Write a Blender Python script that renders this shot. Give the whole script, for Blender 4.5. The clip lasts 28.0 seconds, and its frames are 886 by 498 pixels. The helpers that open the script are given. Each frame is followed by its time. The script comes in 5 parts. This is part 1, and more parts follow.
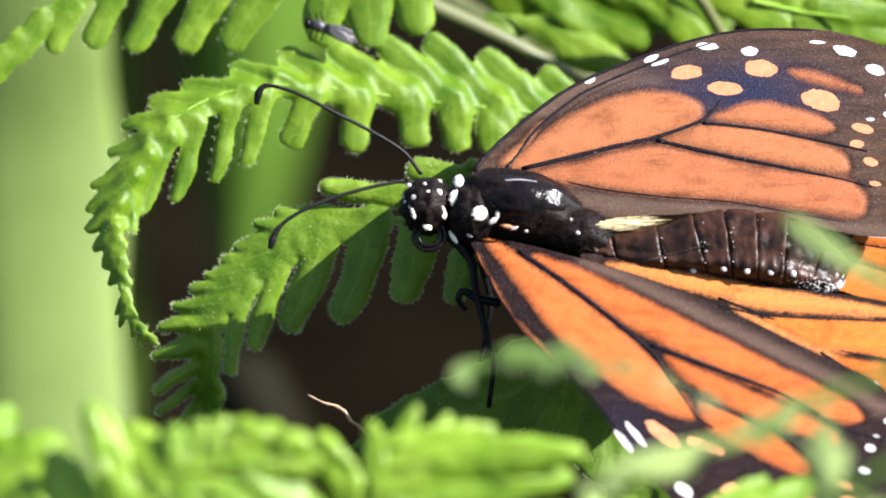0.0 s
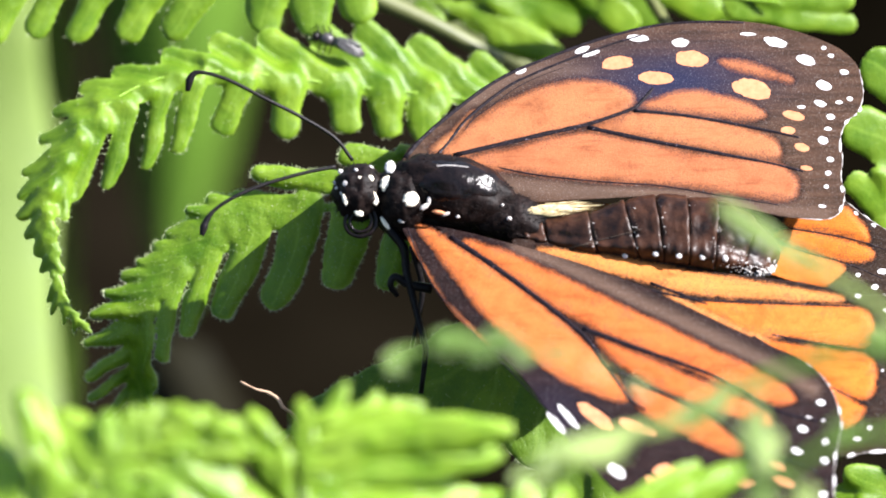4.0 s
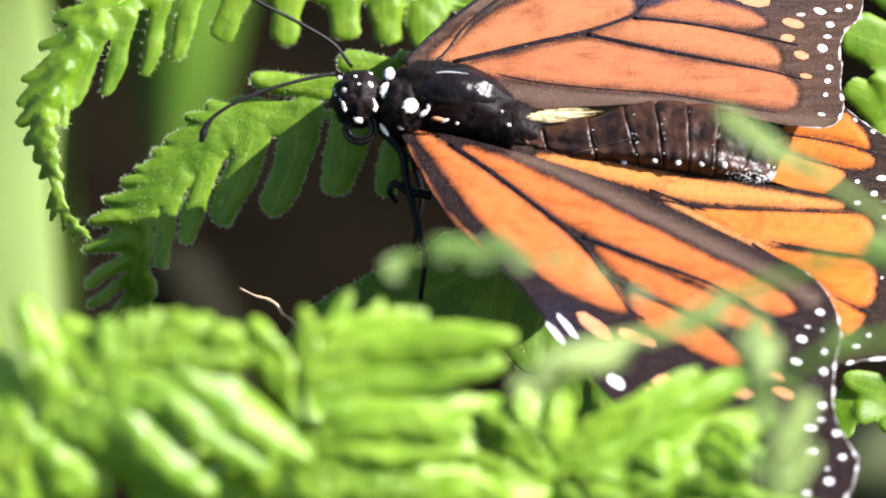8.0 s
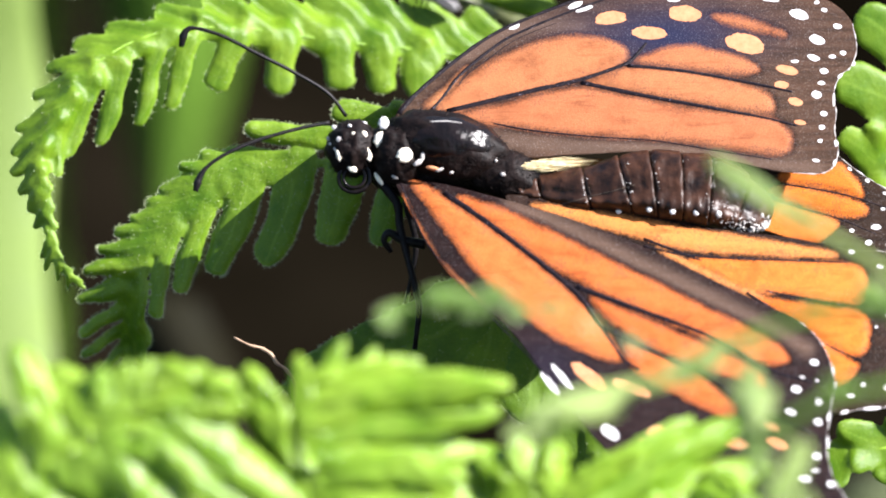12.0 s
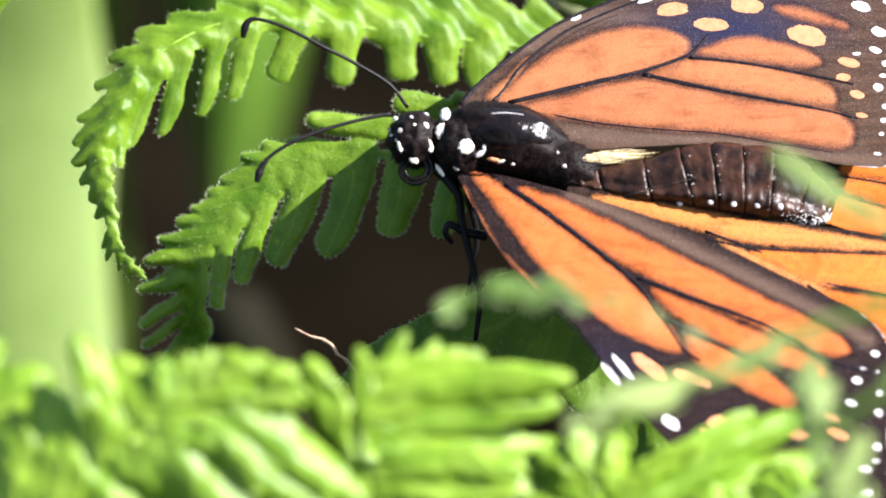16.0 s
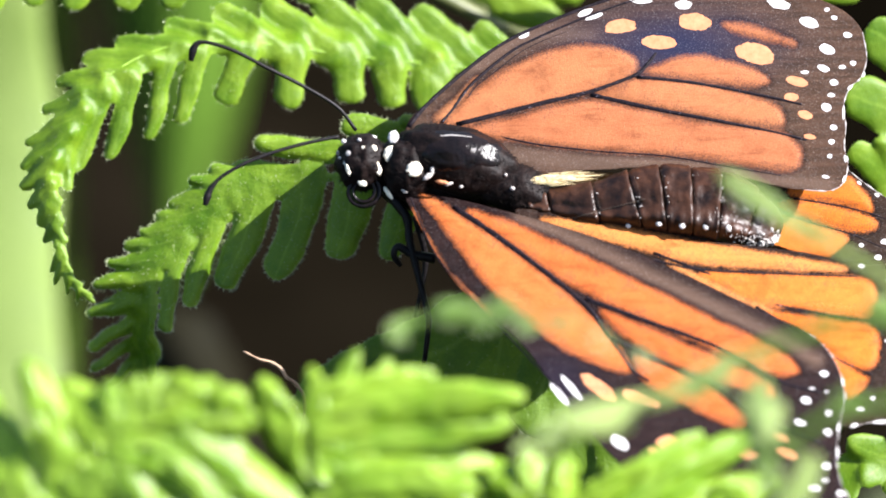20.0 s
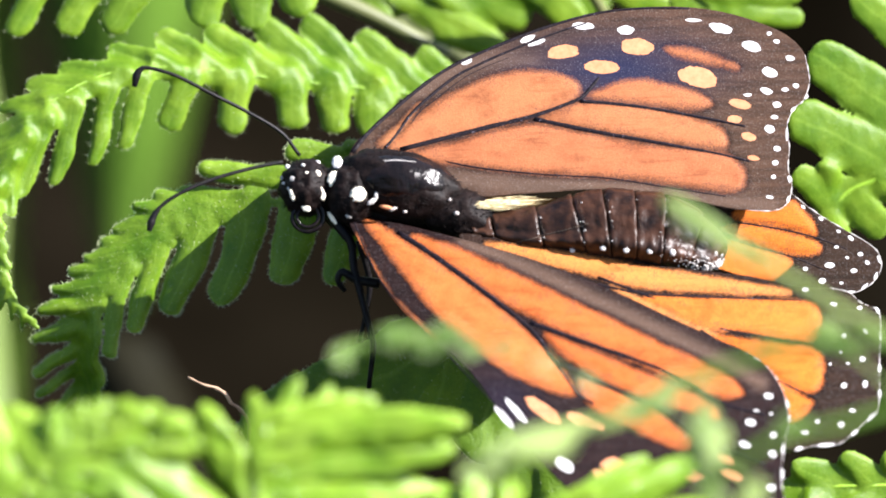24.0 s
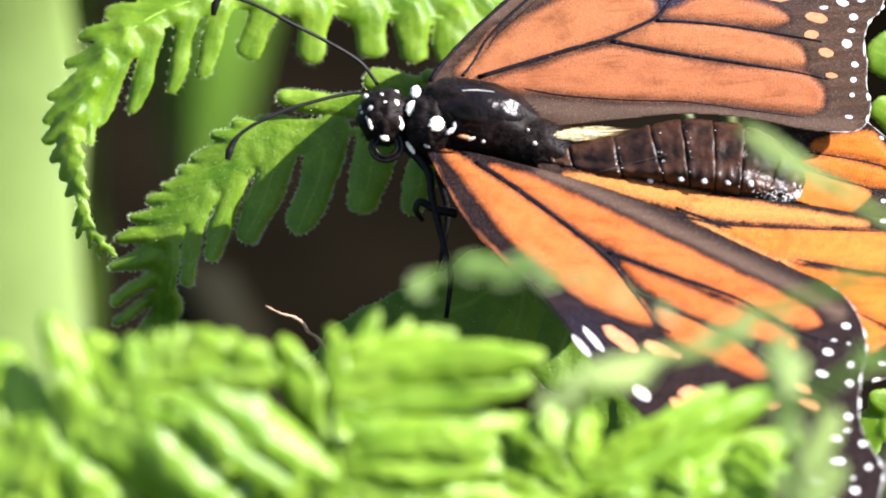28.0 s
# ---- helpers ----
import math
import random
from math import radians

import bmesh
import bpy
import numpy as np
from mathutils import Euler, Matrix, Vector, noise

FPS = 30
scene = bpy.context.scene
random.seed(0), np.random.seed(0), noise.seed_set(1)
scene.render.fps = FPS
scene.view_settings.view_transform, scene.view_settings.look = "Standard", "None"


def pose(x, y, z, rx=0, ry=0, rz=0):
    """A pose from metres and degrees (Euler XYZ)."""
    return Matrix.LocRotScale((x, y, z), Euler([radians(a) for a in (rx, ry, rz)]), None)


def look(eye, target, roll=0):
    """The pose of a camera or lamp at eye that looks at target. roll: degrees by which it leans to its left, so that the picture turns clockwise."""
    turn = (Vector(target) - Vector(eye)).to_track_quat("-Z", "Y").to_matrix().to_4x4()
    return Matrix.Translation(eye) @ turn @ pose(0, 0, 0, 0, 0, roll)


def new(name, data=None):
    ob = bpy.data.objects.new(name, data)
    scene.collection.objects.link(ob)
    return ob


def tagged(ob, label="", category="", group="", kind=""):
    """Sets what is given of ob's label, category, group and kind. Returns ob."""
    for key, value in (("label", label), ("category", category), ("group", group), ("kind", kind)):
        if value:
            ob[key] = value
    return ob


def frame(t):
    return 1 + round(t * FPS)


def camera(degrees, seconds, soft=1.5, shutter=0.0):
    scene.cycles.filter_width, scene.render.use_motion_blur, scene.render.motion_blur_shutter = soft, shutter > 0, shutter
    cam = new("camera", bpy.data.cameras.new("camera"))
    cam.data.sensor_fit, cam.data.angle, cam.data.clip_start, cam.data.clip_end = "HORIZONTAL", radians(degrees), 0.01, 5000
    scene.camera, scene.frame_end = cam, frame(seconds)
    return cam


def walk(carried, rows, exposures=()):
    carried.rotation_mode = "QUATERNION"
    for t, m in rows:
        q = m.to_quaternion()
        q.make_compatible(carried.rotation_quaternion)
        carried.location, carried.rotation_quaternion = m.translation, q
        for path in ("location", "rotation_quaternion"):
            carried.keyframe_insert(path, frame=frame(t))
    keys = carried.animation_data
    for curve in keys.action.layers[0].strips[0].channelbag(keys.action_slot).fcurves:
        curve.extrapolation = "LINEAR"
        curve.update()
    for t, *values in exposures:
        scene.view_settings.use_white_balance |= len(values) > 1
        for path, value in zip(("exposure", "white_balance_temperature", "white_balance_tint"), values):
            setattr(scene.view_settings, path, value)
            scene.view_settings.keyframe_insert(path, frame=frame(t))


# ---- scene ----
import collections

from mathutils.bvhtree import BVHTree

# All small things are placed by pixel to fit the camera's view, on a sheet square to the
# line of sight; a grid unit is one pixel, 0.043 mm: u to the right, v down, near towards the lens.
GRID = 0.000043
DIST = 0.965
PITCH = radians(-35)
CENTRE = Vector((0, 0, 0.30))
RIGHT = Vector((1, 0, 0))
AHEAD = Vector((0, math.cos(PITCH), math.sin(PITCH)))
UP = RIGHT.cross(AHEAD)
EYE = CENTRE - AHEAD * DIST


def at(u, v, near=0.0):
    # k holds a place still in the view whatever its depth
    k = GRID * (1 - near * GRID / DIST)
    return CENTRE + RIGHT * ((u - 900) * k) + UP * ((441 - v) * k) - AHEAD * (near * GRID)


def way(du, dv, dn):
    return RIGHT * du - UP * dv - AHEAD * dn


cam = camera(4.0, 28.0, soft=1.8)
cam.data.dof.use_dof = True
cam.data.dof.focus_distance = DIST + 0.004
cam.data.dof.aperture_fstop = 29.0

# the hand-held sway: seconds, and how far the aim drifts on the sheet
SWAY = [
    (0, 0, 0), (0.5, 2, 0), (1, -24, -37), (1.5, -21, -84), (2, -60, -96), (2.5, -80, -69),
    (4.5, -126, -9), (5, -5, 9), (5.5, -14, 5), (6, -9, -49), (6.5, 5, -110), (7, -98, -191),
    (7.5, -96, -208), (8, -122, -190), (8.5, -176, -188), (9, -185, -142), (9.5, -219, -173), (10, -216, -107),
    (10.5, -193, -104), (11, -178, -90), (11.5, 15, -74), (12, -132, -103), (12.5, -138, -70), (14.5, -181, -9),
    (15, -208, -57), (15.5, -72, -67), (16, -24, -118), (16.5, 35, -96), (17, 75, -20), (17.5, -18, -32),
    (18, -50, -11), (18.5, -86, -38), (19, -135, -101), (19.5, -167, -87), (20, -115, -78), (20.5, -89, -64),
    (21, -48, -41), (21.5, -142, 12), (23.5, -142, -24), (24, -214, -34), (24.5, -130, -113), (25, -76, -109),
    (25.5, -55, -83), (26, -86, -83), (26.5, -61, -28), (27, -98, -8), (27.5, -69, -74), (28, -76, -158),
]
# the camera's own metering drifts a little
walk(cam, [(t, look(EYE, at(784 - a, 441 - b))) for t, a, b in SWAY],
     [(0, 1.84), (1, 2.04), (2, 2.00), (5, 2.05), (7, 2.01), (8.5, 1.91), (10, 1.88), (12, 1.98), (15, 2.01), (18, 2.05), (19, 2.03), (21, 2.00),
      (24, 2.03), (26, 1.99), (27, 2.03), (28, 2.04)])

# ---- light ----
SUN_WAY = way(0.75, -0.50, 0.43).normalized()
world = bpy.data.worlds.new("world")
scene.world = world
world.use_nodes = True
sky = world.node_tree.nodes.new("ShaderNodeTexSky")
sky.sky_type = "NISHITA"
sky.sun_disc = False
sky.sun_elevation = math.asin(SUN_WAY.z)
sky.sun_rotation = math.atan2(SUN_WAY.x, SUN_WAY.y)
world.node_tree.links.new(sky.outputs[0], world.node_tree.nodes["Background"].inputs[0])
world.node_tree.nodes["Background"].inputs[1].default_value = 0.073
sun = new("sun", bpy.data.lights.new("sun", "SUN"))
sun.data.energy = 4.88
sun.data.angle = radians(0.5)
sun.data.color = (1.0, 0.956, 0.975)
sun.matrix_world = look(SUN_WAY, (0, 0, 0))
scene.view_settings.exposure = 1.70

# ---- materials ----


def material(name):
    m = bpy.data.materials.new(name)
    m.use_nodes = True
    nt = m.node_tree
    b = nt.nodes["Principled BSDF"]
    return m, nt, b


def noise_node(nt, scale, detail=3.0, rough=0.55):
    n = nt.nodes.new("ShaderNodeTexNoise")
    c = nt.nodes.new("ShaderNodeTexCoord")
    n.inputs["Scale"].default_value = scale
    n.inputs["Detail"].default_value = detail
    n.inputs["Roughness"].default_value = rough
    nt.links.new(c.outputs["Object"], n.inputs["Vector"])
    return n


def ramp(nt, src, stops):
    r = nt.nodes.new("ShaderNodeValToRGB")
    while len(r.color_ramp.elements) < len(stops):
        r.color_ramp.elements.new(0.5)
    for e, (p, col) in zip(r.color_ramp.elements, stops):
        e.position = p
        e.color = (*col, 1)
    nt.links.new(src, r.inputs[0])
    return r


def mixed(nt, fac, a, b, kind="MIX"):
    m = nt.nodes.new("ShaderNodeMix")
    m.data_type = "RGBA"
    m.blend_type = kind
    for sock, val in ((0, fac), (6, a), (7, b)):
        if isinstance(val, (int, float)):
            m.inputs[sock].default_value = val
        elif isinstance(val, tuple):
            m.inputs[sock].default_value = (*val, 1)
        else:
            nt.links.new(val, m.inputs[sock])
    return m.outputs[2]


def bump(nt, bsdf, src, strength, distance):
    b = nt.nodes.new("ShaderNodeBump")
    b.inputs["Strength"].default_value = strength
    b.inputs["Distance"].default_value = distance
    nt.links.new(src, b.inputs["Height"])
    nt.links.new(b.outputs[0], bsdf.inputs["Normal"])
    return b


def math_node(nt, op, a, b=None, c=None):
    n = nt.nodes.new("ShaderNodeMath")
    n.operation = op
    for k, v in enumerate((a, b, c)):
        if v is None:
            continue
        if isinstance(v, (int, float)):
            n.inputs[k].default_value = v
        else:
            nt.links.new(v, n.inputs[k])
    return n.outputs[0]


def attribute(nt, name):
    a = nt.nodes.new("ShaderNodeAttribute")
    a.attribute_name = name
    return a.outputs["Fac"]


def leaf_material(name, dark, light, gloss=0.42, through_part=0.3, size=150.0, relief=0.00016, spec=0.55):
    """A fern blade: mottled green with fine side veins and a pale margin, waxy, letting light through."""
    m, nt, b = material(name)
    n1 = noise_node(nt, 2.6 * size, 4)
    n2 = noise_node(nt, 34 * size, 5, 0.65)
    n3 = noise_node(nt, 11 * size, 3, 0.6)
    info = nt.nodes.new("ShaderNodeObjectInfo")
    r1 = ramp(nt, n1.outputs[0], [(0.3, dark), (0.7, light)])
    tone = ramp(nt, info.outputs["Random"], [(0.0, (0.80, 0.85, 0.8)), (1.0, (1.12, 1.06, 1.0))])
    c = mixed(nt, 1.0, r1.outputs[0], tone.outputs[0], "MULTIPLY")
    grain = ramp(nt, n2.outputs[0], [(0.35, (0.78, 0.83, 0.72)), (0.65, (1.10, 1.06, 1.05))])
    c = mixed(nt, 0.8, c, grain.outputs[0], "MULTIPLY")
    across = math_node(nt, "ABSOLUTE", attribute(nt, "across"))
    along = attribute(nt, "along")
    margin = ramp(nt, across, [(0.80, (0, 0, 0)), (0.98, (1, 1, 1))])
    rib = ramp(nt, across, [(0.02, (1, 1, 1)), (0.10, (0, 0, 0))])
    rib = mixed(nt, 1.0, rib.outputs[0], ramp(nt, along, [(0.02, (0, 0, 0)), (0.2, (1, 1, 1))]).outputs[0], "MULTIPLY")
    wave = math_node(nt, "SINE", math_node(nt, "MULTIPLY_ADD", across, -9.0, math_node(nt, "MULTIPLY", along, 52.0)))
    veins = ramp(nt, math_node(nt, "MULTIPLY_ADD", wave, 0.5, 0.5), [(0.55, (0, 0, 0)), (1.0, (1, 1, 1))])
    pale = tuple(min(1.0, x * 1.25 + 0.025) for x in light)
    c = mixed(nt, math_node(nt, "MULTIPLY", margin.outputs[0], 0.35), c, pale)
    c = mixed(nt, math_node(nt, "MULTIPLY", rib, 0.35), c, pale)
    c = mixed(nt, math_node(nt, "MULTIPLY", veins.outputs[0], 0.04), c, tuple(x * 0.6 for x in dark))
    nt.links.new(c, b.inputs["Base Color"])
    wax = ramp(nt, n1.outputs[0], [(0.35, (gloss * 0.8,) * 3), (0.7, (gloss * 1.25,) * 3)])
    nt.links.new(wax.outputs[0], b.inputs["Roughness"])
    b.inputs["Specular IOR Level"].default_value = spec
    height = math_node(nt, "MULTIPLY_ADD", veins.outputs[0], -0.05, math_node(nt, "MULTIPLY_ADD", n3.outputs[0], 0.7, math_node(nt, "MULTIPLY_ADD", n1.outputs[0], 0.8, n2.outputs[0])))
    bump(nt, b, height, 0.55, relief)
    tr = nt.nodes.new("ShaderNodeBsdfTranslucent")
    nt.links.new(mixed(nt, 1.0, c, (1.25, 1.15, 0.5), "MULTIPLY"), tr.inputs[0])
    mix = nt.nodes.new("ShaderNodeMixShader")
    mix.inputs[0].default_value = through_part
    nt.links.new(b.outputs[0], mix.inputs[1])
    nt.links.new(tr.outputs[0], mix.inputs[2])
    nt.links.new(mix.outputs[0], nt.nodes["Material Output"].inputs[0])
    return m


def plain_material(name, a, b_col, scale, rough=0.6, bump_d=0.0001, spec=0.5, sheen=0.0):
    m, nt, b = material(name)
    n = noise_node(nt, scale, 4)
    r = ramp(nt, n.outputs[0], [(0.3, a), (0.7, b_col)])
    nt.links.new(r.outputs[0], b.inputs["Base Color"])
    b.inputs["Roughness"].default_value = rough
    b.inputs["Specular IOR Level"].default_value = spec
    b.inputs["Sheen Weight"].default_value = sheen
    bump(nt, b, n.outputs[0], 0.5, bump_d)
    return m


def vein_material(name):
    """Blackish violet scales; their glints are pale flecks painted into the colour, with low roughness."""
    m, nt, b = material(name)
    n = noise_node(nt, 4200, 3, 0.7)
    tone = ramp(nt, n.outputs[0], [(0.35, (0.004, 0.003, 0.0045)), (0.64, (0.013, 0.009, 0.012)), (0.74, (0.17, 0.15, 0.18))])
    nt.links.new(tone.outputs[0], b.inputs["Base Color"])
    shine = ramp(nt, n.outputs[0], [(0.5, (0.6,) * 3), (0.66, (0.22,) * 3)])
    nt.links.new(shine.outputs[0], b.inputs["Roughness"])
    b.inputs["Specular IOR Level"].default_value = 0.1
    bump(nt, b, n.outputs[0], 0.8, 0.0001)
    return m


def wing_material(name, orange, pale, dark, blue=0.0, turn=0.0, rim=0.36, flecks=0.4, feather=0.0):
    """Scales on a wing: orange cells with dusty edges in a blackish ground."""
    m, nt, b = material(name)
    cell = nt.nodes.new("ShaderNodeAttribute")
    cell.attribute_name = "cell"
    tone = nt.nodes.new("ShaderNodeAttribute")
    tone.attribute_name = "tone"
    fine = noise_node(nt, 7500, 4, 0.75)
    mid = noise_node(nt, 700, 4, 0.6)
    big = noise_node(nt, 160, 3)
    add = nt.nodes.new("ShaderNodeMath")
    add.operation = "MULTIPLY_ADD"
    add.inputs[1].default_value = 0.55
    nt.links.new(fine.outputs[0], add.inputs[0])
    nt.links.new(cell.outputs["Fac"], add.inputs[2])
    edge = math_node(nt, "MULTIPLY_ADD", mid.outputs[0], 0.5, add.outputs[0])
    mask = ramp(nt, edge, [(rim + 0.02 - feather, (0, 0, 0)), (rim + 0.24 + feather, (1, 1, 1))])
    # flesh of the cells
    dust = ramp(nt, mid.outputs[0], [(0.25, (0.70, 0.62, 0.60)), (0.55, (1, 1, 1))])
    col = mixed(nt, big.outputs[0], orange, tuple(min(1, x * 1.12) for x in orange))
    col = mixed(nt, tone.outputs["Fac"], col, pale)
    col = mixed(nt, 0.8, col, dust.outputs[0], "MULTIPLY")
    grain = ramp(nt, fine.outputs[0], [(0.3, (0.80, 0.76, 0.75)), (0.62, (1.08, 1.07, 1.06))])
    col = mixed(nt, 1.0, col, grain.outputs[0], "MULTIPLY")
    worn = noise_node(nt, 330, 5, 0.65)
    smudge = ramp(nt, worn.outputs[0], [(0.33, (0.30, 0.26, 0.25)), (0.46, (1, 1, 1))])
    col = mixed(nt, 0.42, col, smudge.outputs[0], "MULTIPLY")
    # stray dark scales gather towards the edge of a cell
    stray = noise_node(nt, 9500, 2, 0.6)
    clustered = math_node(nt, "MULTIPLY_ADD", mid.outputs[0], 0.55, math_node(nt, "SUBTRACT", stray.outputs[0], 0.275))
    stray_flecks = ramp(nt, math_node(nt, "MULTIPLY_ADD", cell.outputs["Fac"], -0.22, clustered), [(0.47, (0, 0, 0)), (0.58, (1, 1, 1))])
    col = mixed(nt, math_node(nt, "MULTIPLY", stray_flecks.outputs[0], 0.62), col, (0.085, 0.036, 0.026))
    ground = mixed(nt, big.outputs[0], dark, (dark[0] * 1.4, dark[1] * 1.4, dark[2] * 1.5))
    # pale specks: light scales, and glints painted into the ground colour
    speck = ramp(nt, fine.outputs[0], [(0.58, (0, 0, 0)), (0.75, (1, 1, 1))])
    ground = mixed(nt, mixed(nt, 1.0, speck.outputs[0], (flecks, flecks, flecks), "MULTIPLY"), ground, (0.25, 0.175, 0.13))
    stretch = nt.nodes.new("ShaderNodeMapping")
    stretch.inputs["Scale"].default_value = (0.12, 1, 1)
    stretch.inputs["Rotation"].default_value = (0, 0, turn)
    where = nt.nodes.new("ShaderNodeTexCoord")
    nt.links.new(where.outputs["Object"], stretch.inputs["Vector"])
    streak = noise_node(nt, 1900, 3)
    nt.links.new(stretch.outputs[0], streak.inputs["Vector"])
    lines = ramp(nt, streak.outputs[0], [(0.36, (0.72, 0.70, 0.69)), (0.66, (1.35, 1.28, 1.24))])
    ground = mixed(nt, 1.0, ground, lines.outputs[0], "MULTIPLY")
    soft = mixed(nt, 1.0, mixed(nt, speck.outputs[0], (0.082, 0.052, 0.037), (0.165, 0.115, 0.085)), mixed(nt, 0.25, (1, 1, 1), lines.outputs[0]), "MULTIPLY")
    ground = mixed(nt, attribute(nt, "dusty"), ground, soft)
    by_vein = ramp(nt, math_node(nt, "ADD", 0.55, math_node(nt, "MULTIPLY_ADD", mid.outputs[0], 0.35, cell.outputs["Fac"])), [(0.30, (1, 1, 1)), (0.64, (0.30, 0.25, 0.32))])
    ground = mixed(nt, 1.0, ground, by_vein.outputs[0], "MULTIPLY")
    if blue:
        band = nt.nodes.new("ShaderNodeAttribute")
        band.attribute_name = "blue"
        ground = mixed(nt, math_node(nt, "MULTIPLY", band.outputs["Fac"], blue), ground, (0.012, 0.013, 0.032))
    scratch = ramp(nt, streak.outputs[0], [(0.30, (0.55, 0.48, 0.45)), (0.44, (1, 1, 1))])
    col = mixed(nt, 0.5, col, scratch.outputs[0], "MULTIPLY")
    nt.links.new(mixed(nt, mask.outputs[0], ground, col), b.inputs["Base Color"])
    shine = ramp(nt, fine.outputs[0], [(0.50, (0.62,) * 3), (0.66, (0.30,) * 3)])
    nt.links.new(shine.outputs[0], b.inputs["Roughness"])
    glint = ramp(nt, stray.outputs[0], [(0.60, (0.05,) * 3), (0.68, (0.9,) * 3)])
    nt.links.new(mixed(nt, mask.outputs[0], glint.outputs[0], (0.08, 0.08, 0.08)), b.inputs["Specular IOR Level"])
    bump(nt, b, fine.outputs[0], 0.6, 0.00008)
    return m


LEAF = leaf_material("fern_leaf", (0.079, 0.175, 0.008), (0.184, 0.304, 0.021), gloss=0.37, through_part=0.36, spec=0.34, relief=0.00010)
# same fern with a brighter base: strong sun painted into the near fronds
LEAF_LIT = leaf_material("fern_leaf_lit", (0.168, 0.322, 0.016), (0.296, 0.464, 0.046), gloss=0.33, through_part=0.42, relief=0.00008, spec=0.48)
# same fern darkened: the butterfly's shade is painted into this green
LEAF_SHADE = leaf_material("fern_leaf_shade", (0.07, 0.14, 0.004), (0.115, 0.21, 0.007), spec=0.3)
LEAF_HAIR = plain_material("leaf_hair", (0.33, 0.41, 0.18), (0.52, 0.58, 0.34), 800, 0.35, 0.00001)
SPRIG = leaf_material("sprig", (0.15, 0.24, 0.05), (0.25, 0.35, 0.095), gloss=0.35, spec=0.4)
SPRIG_GREEN = leaf_material("sprig_green", (0.070, 0.165, 0.010), (0.135, 0.262, 0.022), gloss=0.35)
RACHIS = leaf_material("fern_rachis", (0.17, 0.33, 0.015), (0.27, 0.45, 0.03), through_part=0.1, size=120.0)
STALK = plain_material("olive_stalk", (0.065, 0.080, 0.022), (0.105, 0.115, 0.038), 300, 0.5)
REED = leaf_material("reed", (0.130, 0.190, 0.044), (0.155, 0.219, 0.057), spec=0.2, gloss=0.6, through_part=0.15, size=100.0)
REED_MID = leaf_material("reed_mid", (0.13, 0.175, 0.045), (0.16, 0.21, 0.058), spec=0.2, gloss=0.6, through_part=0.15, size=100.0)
# reed green darkened: the arching leaf's shade is in this colour
REED_SHADE = leaf_material("reed_shaded", (0.044, 0.090, 0.012), (0.066, 0.128, 0.020), spec=0.0, gloss=0.9, through_part=0.1, size=100.0)
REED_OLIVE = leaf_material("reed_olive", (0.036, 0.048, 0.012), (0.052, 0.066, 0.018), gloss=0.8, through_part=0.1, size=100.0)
# near-black olive, kept dim for the leaf added as a background patch
REED_PATCH = leaf_material("reed_patch", (0.0065, 0.0060, 0.002), (0.0105, 0.0092, 0.004), gloss=0.9, spec=0.1, through_part=0.1, size=100.0)
# near-black base: the shade under the ferns is put into the soil colour
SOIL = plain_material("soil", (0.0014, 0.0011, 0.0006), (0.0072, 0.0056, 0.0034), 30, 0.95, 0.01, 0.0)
TWIG = plain_material("dry_twig", (0.17, 0.10, 0.06), (0.40, 0.27, 0.17), 900, 0.7)
WING_FORE = wing_material("forewing_scales", (0.282, 0.100, 0.041), (0.45, 0.22, 0.082), (0.034, 0.0195, 0.0122), blue=1.0, rim=0.40, flecks=0.62, feather=0.09)
WING_HIND = wing_material("hindwing_scales", (0.45, 0.122, 0.015), (0.48, 0.25, 0.085), (0.016, 0.0095, 0.0062))
WING_FORE_L = wing_material("forewing_scales_near", (0.360, 0.092, 0.021), (0.49, 0.24, 0.085), (0.0085, 0.0046, 0.0045), blue=0.3, turn=0.55, flecks=0.22, feather=0.05)
WING_HIND_L = wing_material("hindwing_scales_near", (0.46, 0.122, 0.016), (0.48, 0.235, 0.075), (0.013, 0.0072, 0.0048), turn=0.2)
BLACK = plain_material("black_cuticle", (0.003, 0.003, 0.0035), (0.010, 0.007, 0.007), 900, 0.20, 0.0004, 0.14)
BLACK_DULL = plain_material("black_leg", (0.004, 0.004, 0.005), (0.012, 0.010, 0.010), 1500, 0.42, 0.00008, 0.12)
FUZZ = plain_material("black_fuzz", (0.003, 0.0024, 0.0024), (0.012, 0.0075, 0.0065), 1800, 0.5, 0.0003, 0.08)
ABDOMEN = plain_material("abdomen_scales", (0.004, 0.0028, 0.0025), (0.046, 0.019, 0.010), 640, 0.40, 0.0005, 0.22)
VEIN = vein_material("wing_vein")
WHITE = plain_material("white_scales", (0.40, 0.385, 0.37), (0.62, 0.60, 0.59), 3000, 0.7, 0.00005, 0.3)
CREAM = plain_material("cream_scales", (0.74, 0.66, 0.50), (0.86, 0.80, 0.66), 2500, 0.7, 0.00005, 0.3)
PEACH = plain_material("peach_scales", (0.36, 0.138, 0.060), (0.47, 0.205, 0.096), 2200, 0.65, 0.00005, 0.3)
HAIR_PALE = plain_material("pale_yellow_hair", (0.50, 0.39, 0.18), (0.62, 0.53, 0.33), 2500, 0.6, 0.0001, 0.3)
GREY = plain_material("grey_scales", (0.28, 0.26, 0.25), (0.48, 0.45, 0.42), 2500, 0.6, 0.00005, 0.3)
PALE_EDGE = plain_material("tan_edge", (0.010, 0.007, 0.005), (0.085, 0.06, 0.045), 900, 0.6, 0.00005, 0.2)
FLY = plain_material("fly_grey", (0.012, 0.011, 0.012), (0.06, 0.055, 0.055), 2500, 0.4, 0.0001)

